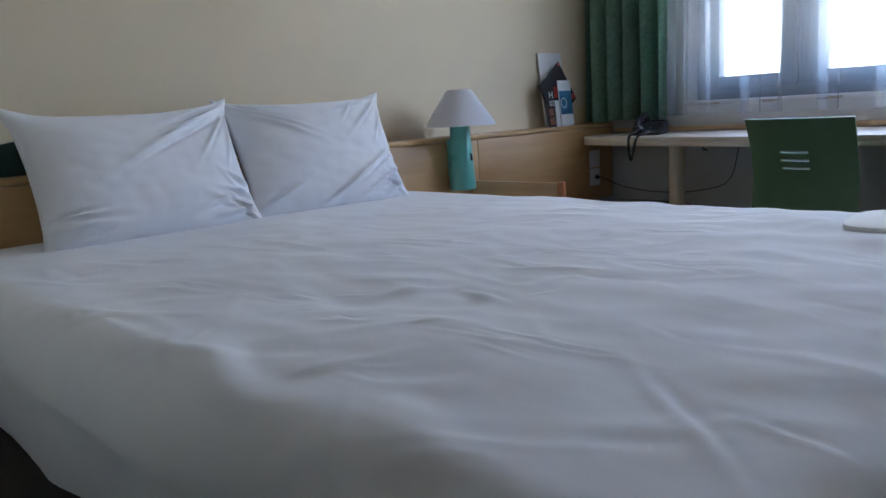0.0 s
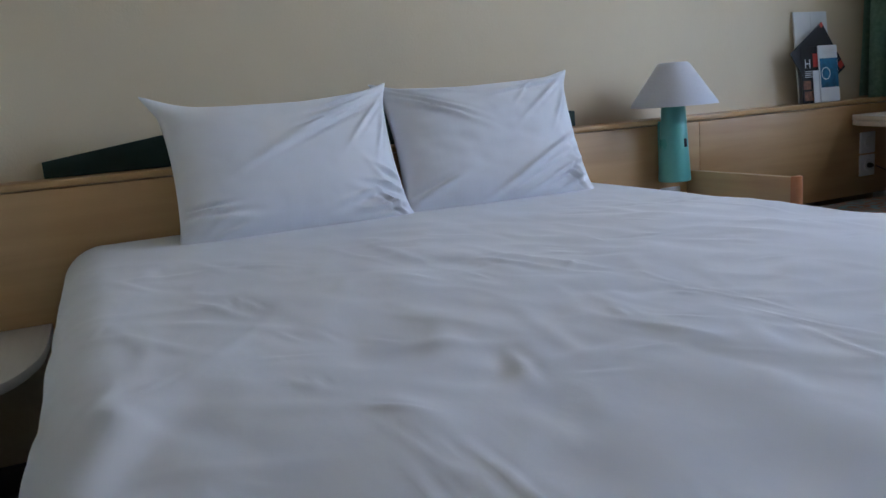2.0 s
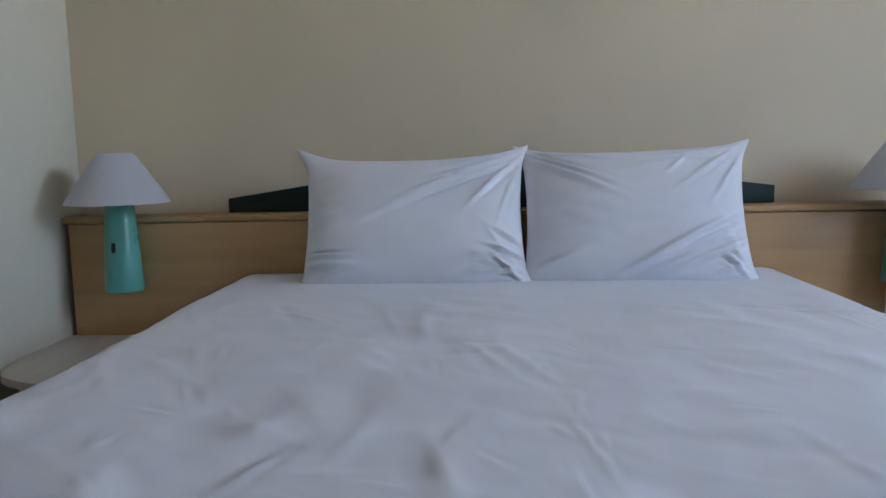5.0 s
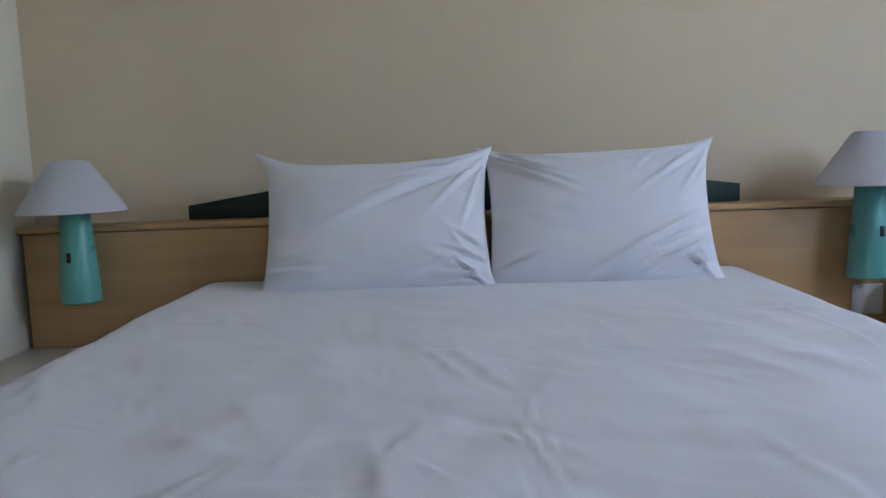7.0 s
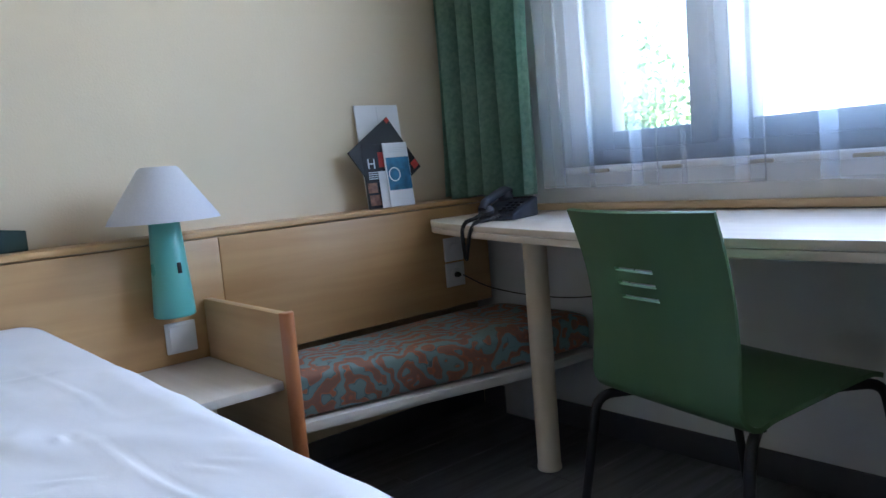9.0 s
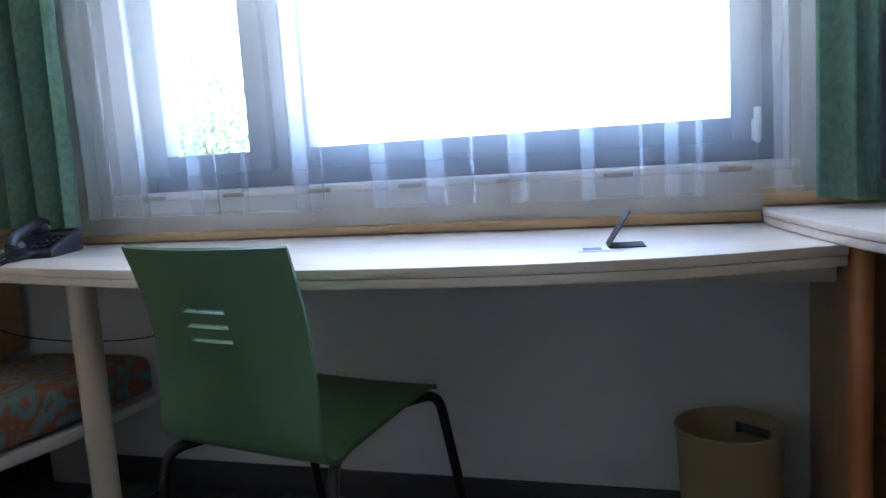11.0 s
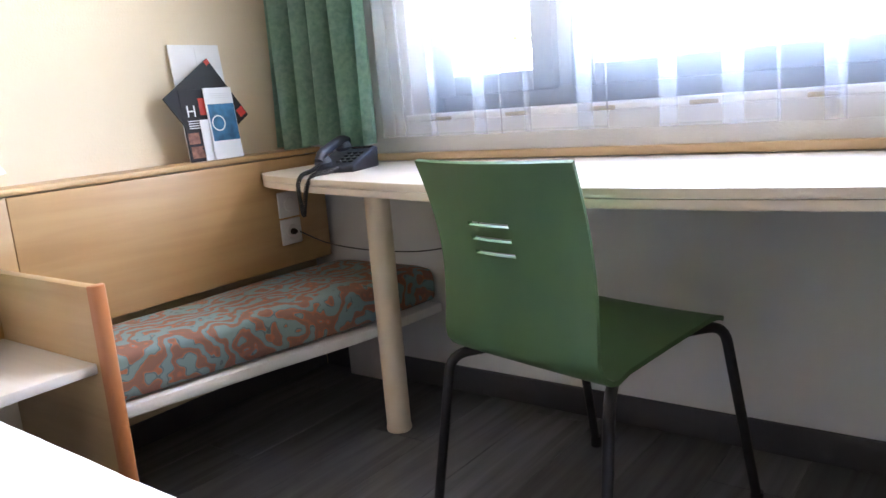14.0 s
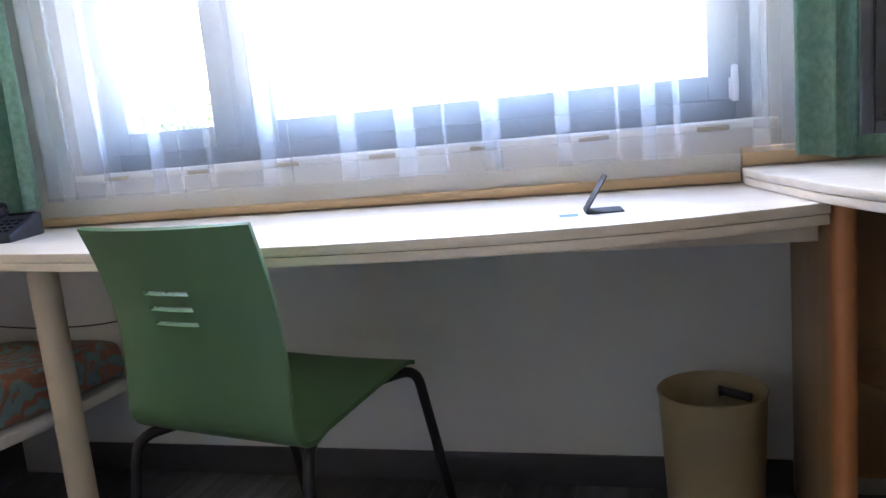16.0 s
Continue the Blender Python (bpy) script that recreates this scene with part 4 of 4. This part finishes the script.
def chair():
    ch = thing("chair", "green plywood shell chair on black steel legs", "chair", (-0.636, 3.592, 0), -12)
    at = chair_shell(0, 0)
    SL = (0.625, 0.654, 0.683)
    ss = sorted(set([0, 0.012, 0.03, 0.05] + [0.08 + 0.04 * k for k in range(8)] + [0.38, 0.40, 0.42, 0.44, 0.47, 0.5, 0.53, 0.56, 0.59, 0.61] + [v + d for v in SL for d in (-0.0042, 0.0042)] + [0.71, 0.735, 0.76, 0.785, 0.8]))
    us = [-1, -0.97, -0.9, -0.75, -0.55, -0.30, -0.22, -0.1, 0.0, 0.1, 0.24, 0.30, 0.55, 0.75, 0.9, 0.97, 1]
    bm = bmesh.new()
    top = [[bm.verts.new(at(u, s)) for u in us] for s in ss]
    for i in range(len(ss) - 1):
        for j in range(len(us) - 1):
            if any(abs((ss[i] + ss[i + 1]) / 2 - v) < 0.004 for v in SL) and us[j] >= -0.305 and us[j + 1] <= 0.245:
                continue
            bm.faces.new((top[i][j], top[i][j + 1], top[i + 1][j + 1], top[i + 1][j]))
    bmesh.ops.recalc_face_normals(bm, faces=bm.faces[:])
    bmesh.ops.solidify(bm, geom=bm.faces[:], thickness=0.010)
    part("shell", bm, CHAIRGREEN, ch, "green stained bent plywood with three slots")
    for sx in (-1, 1):
        leg_f = tube(bend([(sx * 0.10, 0.20, 0.422), (sx * 0.160, 0.29, 0.432), (sx * 0.198, 0.362, 0.432), (sx * 0.220, 0.455, 0.012)], 0.045), 0.011, 14)
        part("leg", leg_f, TUBE, ch)
        leg_r = tube(bend([(sx * 0.10, 0.14, 0.408), (sx * 0.165, 0.03, 0.405), (sx * 0.205, -0.035, 0.40), (sx * 0.225, -0.10, 0.012)], 0.05), 0.011, 14)
        part("leg", leg_r, TUBE, ch)
        for fx, fy in ((sx * 0.220, 0.455), (sx * 0.225, -0.10)):
            part("glide", lathe([(0, 0), (0.013, 0), (0.015, 0.004), (0.014, 0.028), (0, 0.028)], 16), BLACK, ch, "black plastic foot cap", pose(fx, fy, 0))
        part("spacer", lathe([(0, 0.385), (0.008, 0.385), (0.008, 0.415), (0, 0.415)], 12), BLACK, ch, "", pose(sx * 0.14, 0.075, 0))
    part("cross_bar", tube([(-0.10, 0.14, 0.408), (0.10, 0.14, 0.408)], 0.009, 10), TUBE, ch)
    part("cross_bar", tube([(-0.10, 0.20, 0.422), (0.10, 0.20, 0.422)], 0.009, 10), TUBE, ch)


chair()

# ---- waste bin ----
bn = thing("waste_bin", "tan plastic waste bin on the floor under the desk", "bin", (0.243, 4.085, 0))
part("body", lathe([(0, 0.004), (0.096, 0.0), (0.100, 0.004), (0.113, 0.314), (0.116, 0.319), (0.113, 0.322), (0.109, 0.317), (0.096, 0.012), (0, 0.012)], 56), BINTAN, bn)
tb = tube([(0.03, 0.078, 0.286), (0.085, 0.05, 0.280)], 0.010, 16)
part("clip", tb, PHONEGREY, bn, "dark metal clip inside the rim")
part("clip_end", lathe([(0, 0), (0.012, 0), (0.012, 0.01), (0, 0.01)], 20), BLACK, bn, "", pose(0.029, 0.078, 0.286, 0, -90, 0))

# ---- telephone ----
ph = thing("telephone", "dark slate desk telephone with a coiled cord", "telephone", (-1.478, 4.004, 0.75), 16)
pb = bmesh.new()
pr = [(-0.10, 0.0), (-0.10, 0.018), (0.075, 0.062), (0.10, 0.06), (0.10, 0.0)]
va = [pb.verts.new((-0.066, y * 0.85, z)) for y, z in pr]
vb = [pb.verts.new((0.060, y * 0.85, z)) for y, z in pr]
pb.faces.new(va)
pb.faces.new(vb[::-1])
for i in range(5):
    pb.faces.new((va[i], vb[i], vb[(i + 1) % 5], va[(i + 1) % 5]))
bmesh.ops.bevel(pb, geom=pb.edges[:], offset=0.006, segments=3, affect="EDGES", profile=0.5)
part("base", pb, PHONEGREY, ph)
hs = tube(bend([(-0.038, -0.10, 0.036), (-0.038, -0.085, 0.056), (-0.038, -0.02, 0.074), (-0.038, 0.045, 0.088), (-0.038, 0.078, 0.080)], 0.03), 0.014, 14)
join(hs, lathe([(0, 0), (0.024, 0), (0.026, 0.012), (0.018, 0.026), (0, 0.028)], 22), pose(-0.038, -0.075, 0.022, 14))
join(hs, lathe([(0, 0), (0.024, 0), (0.026, 0.012), (0.018, 0.026), (0, 0.028)], 22), pose(-0.038, 0.055, 0.054, 8))
part("handset", hs, PHONEGREY, ph, "dark curved handset")
kb = box(-0.0065, 0.0065, -0.006, 0.006, 0, 0.005, 0.0015)
km = mesh_of("key", kb, BLACK)
for r in range(4):
    for c in range(3):
        k = new("key", km)
        k.parent = ph
        yy = -0.06 + r * 0.024
        k.matrix_basis = pose(0.004 + c * 0.019, yy, 0.018 + (yy + 0.10) * 0.2515, 14, 0, 0)
part("display", box(-0.008, 0.052, 0.045, 0.07, 0.0575, 0.0635, 0.001), SCREEN, ph)
cord = []
path = bend([(-1.485, 3.90, 0.778), (-1.476, 3.85, 0.763), (-1.470, 3.808, 0.760), (-1.468, 3.790, 0.735), (-1.463, 3.790, 0.67), (-1.455, 3.788, 0.645), (-1.447, 3.786, 0.67), (-1.430, 3.788, 0.735), (-1.425, 3.808, 0.760), (-1.432, 3.88, 0.760), (-1.445, 3.925, 0.765)], 0.02, 5)
fine = []
for p, q in zip(path, path[1:]):
    k = max(2, int((q - p).length / 0.0011))
    fine += [p.lerp(q, i / k) for i in range(k)]
for i, p in enumerate(fine):
    d = (fine[min(i + 1, len(fine) - 1)] - fine[max(i - 1, 0)]).normalized()
    sd = d.cross(Vector((0.3, 0.9, 0.31))).normalized()
    cord.append(p + 0.0048 * (math.cos(i * 1.25) * sd + math.sin(i * 1.25) * d.cross(sd)))
part("cord", tube(cord, 0.0025, 6), BLACK, ph, "coiled dark cord hanging over the desk edge", ph.matrix_basis.inverted())


# ---- leaflets on the ledge ----
def leaflet(name, label, y0, y1, z0, z1, x, material, tilt=0.0, lean=6.0, thick=0.002, roll=0.0):
    """An upright printed sheet leaning on the wall."""
    t = thing(name, label, "leaflet", (x, (y0 + y1) / 2, z0), group="leaflets on the ledge")
    t.matrix_basis = pose(x, (y0 + y1) / 2, z0, roll, -lean, 0)
    part("sheet", box(0, thick, -(y1 - y0) / 2, (y1 - y0) / 2, 0, z1 - z0, 0.0006, 1), material, t)
    return t


def print_on(parent, name, y0, y1, z0, z1, material, off=0.0028, lab=""):
    return part(name, box(off - 0.0006, off, y0, y1, z0, z1, 0), material, parent, lab)


lf = leaflet("brochure", "white folded brochure leaning on the wall", 3.755, 3.935, 0.808, 1.155, -1.890, PAPER, lean=6, thick=0.006)
print_on(lf, "fold", -0.001, 0.001, 0.0, 0.34, GREYWALL, 0.0068)
dm = leaflet("brochure", "black square brochure turned on its corner with a red mark", -0.105, 0.105, 0.0, 0.21, 0, PAPERDARK, thick=0.004)
dm.matrix_basis = pose(-1.862, 3.821, 0.965, 0, -6, 0) @ pose(0, 0, 0, 33, 0, 0) @ pose(0, 0, -0.105)
print_on(dm, "print_mark", 0.076, 0.102, 0.010, 0.036, PAPERRED, 0.0048, "red printed corner")
print_on(dm, "print_mark", 0.088, 0.104, 0.194, 0.209, PAPERRED, 0.0048, "red printed corner")
for k in range(4):
    print_on(dm, "print_bar", -0.06, 0.02 - 0.012 * k, 0.15 - 0.012 * k, 0.155 - 0.012 * k, BASEGREY, 0.0048)
hl = leaflet("brochure", "dark narrow leaflet with a white letter and food pictures", 3.728, 3.815, 0.808, 1.02, -1.846, PAPERDARK, lean=5, thick=0.003)
print_on(hl, "picture", -0.038, 0.0, 0.052, 0.085, PAPERBROWN, 0.0038, "brown printed picture")
print_on(hl, "picture", -0.035, 0.012, 0.010, 0.045, PAPERBROWN, 0.0038, "brown printed picture")
print_on(hl, "picture", 0.018, 0.05, 0.135, 0.185, PAPERRED, 0.0038, "red printed picture")
for k in range(4):
    print_on(hl, "print_bar", -0.028, 0.012, 0.118 - 0.007 * k, 0.121 - 0.007 * k, GREYWALL, 0.0038)
tc = bpy.data.curves.new("letter", "FONT")
tc.body, tc.size, tc.align_x, tc.extrude = "H", 0.048, "CENTER", 0.0003
tc.materials.append(PAPER)
lt = new("letter", tc)
lt.parent = hl
lt.matrix_basis = pose(0.0040, -0.012, 0.132, 90, 0, 90)
bl = leaflet("brochure", "white leaflet with a blue printed picture", 3.806, 3.908, 0.808, 1.022, -1.832, PAPER, lean=6, thick=0.004)
print_on(bl, "picture", -0.046, 0.049, 0.055, 0.165, PAPERBLUE, 0.0048, "blue printed picture")
rg = lathe([(0.020, 0), (0.024, 0), (0.024, 0.0005), (0.020, 0.0005), (0.020, 0)], 32)
part("print_ring", rg, PAPER, bl, "pale printed ring", pose(0.0049, -0.018, 0.108, 0, 90, 0))
for k in range(3):
    print_on(bl, "print_bar", -0.03, 0.04, 0.195 - 0.006 * k, 0.1965 - 0.006 * k, GREYWALL, 0.0048)
wt = leaflet("brochure", "small white leaflet between the others", 3.778, 3.812, 0.808, 0.93, -1.838, PAPER, lean=5, thick=0.002)

# ---- tent card on the desk ----
tcard = thing("tent_card", "open folded card standing on the desk", "card", (0.008, 3.875, 0.7505), 8)
part("base_leaf", box(-0.055, 0.005, -0.065, 0.0, 0.0, 0.0015, 0), PAPER, tcard, "white printed leaf")
part("base_leaf", box(0.005, 0.075, -0.03, 0.045, 0.0, 0.0018, 0), PAPERDARK, tcard, "dark leaf")
part("print_mark", box(-0.045, -0.01, -0.055, -0.02, 0.0015, 0.0019, 0), PAPERBLUE, tcard)
part("upright_leaf", box(-0.001, 0.001, -0.03, 0.045, 0.0, 0.080, 0), PAPERDARK, tcard, "dark upright leaf", pose(0.004, 0, 0.001, 0, 32, 0))

# ---- outside ----
# added as a reflector below the window, out of sight
solid("ground", box(-70, 70, WY + TH + 0.01, 150, -3.4, -3.2, 0), BOUNCEGROUND, "unseen ground below the window, pale to bounce sunlight up into the voile", "ground", kind="structure")


def tree(x, y, h, crown, seed):
    t = thing("tree", "leafy green tree outside the window", "tree", (x, y, -3.2), group="trees outside")
    rnd = random.Random(seed)
    tr = bmesh.new()
    pts = [(0, 0, 0), (0.05, 0.02, h * 0.25), (-0.04, 0.06, h * 0.5), (0.05, 0.0, h * 0.8)]
    for k, (p, q) in enumerate(zip(pts, pts[1:])):
        tube([p, q], 0.16 - 0.04 * k, 10, tr)
    for k in range(9):
        a, z = rnd.uniform(0, 6.28), h * rnd.uniform(0.3, 0.75)
        tube([(0, 0, z), (crown * 0.35 * math.cos(a), crown * 0.35 * math.sin(a), z + 0.5), (crown * 0.7 * math.cos(a), crown * 0.7 * math.sin(a), z + 0.8)], 0.035, 6, tr)
    part("trunk", tr, BARK, t)
    rs = np.random.RandomState(seed)
    clumps = []
    for _ in range(70):
        d = rs.normal(size=3)
        d /= np.linalg.norm(d)
        clumps.append(np.array([0, 0, h * 0.62]) + d * np.array([crown, crown, h * 0.36]) * rs.uniform(0.35, 1.0))
    verts, faces = [], []
    for c in clumps:
        for _ in range(95):
            p = c + rs.normal(size=3) * 0.34
            u, v = rs.normal(size=3), rs.normal(size=3)
            u /= np.linalg.norm(u)
            v -= u * v.dot(u)
            v /= np.linalg.norm(v)
            s = rs.uniform(0.05, 0.10)
            b0 = len(verts)
            verts += [tuple(p - u * s), tuple(p + v * s * 0.5), tuple(p + u * s), tuple(p - v * s * 0.5)]
            faces.append((b0, b0 + 1, b0 + 2, b0 + 3))
    me = bpy.data.meshes.new("crown")
    me.from_pydata(verts, [], faces)
    me.materials.append(LEAF)
    cr = new("crown", me)
    cr.parent = t
    tagged(cr, kind="stuff")


tree(-7.6, 13.0, 6.2, 1.5, 4)
tree(-10.6, 15.5, 6.8, 2.0, 9)
tree(-1.6, 19.0, 4.6, 1.7, 15)
tree(0.6, 21.0, 4.2, 1.7, 21)

# ---- floor planks ----
PW, PL = 0.185, 1.25
bmk = box(0.0008, PW - 0.0008, 0.0008, PL - 0.0008, -0.006, 0.0, 0.0012, 1)
full = mesh_of("plank", bmk, PLANK)
cols = int((EX - WX) / PW) + 1
for i in range(cols):
    x = WX + i * PW
    wd = min(PW, EX - x)
    y = BY - (i * 0.47) % PL
    while y < WY:
        a, b = max(y, BY if x > -0.5 else SY), min(y + PL, WY)
        if b - a > 0.03:
            if wd < PW - 1e-4 or b - a < PL - 1e-4:
                me = mesh_of("plank", box(0.0008, wd - 0.0008, 0.0008, b - a - 0.0008, -0.006, 0.0, 0.0012, 1), PLANK)
            else:
                me = full
            ob = new("plank", me)
            ob.location = (x, a, 0)
            ob.parent = floor_ob
        y += PL
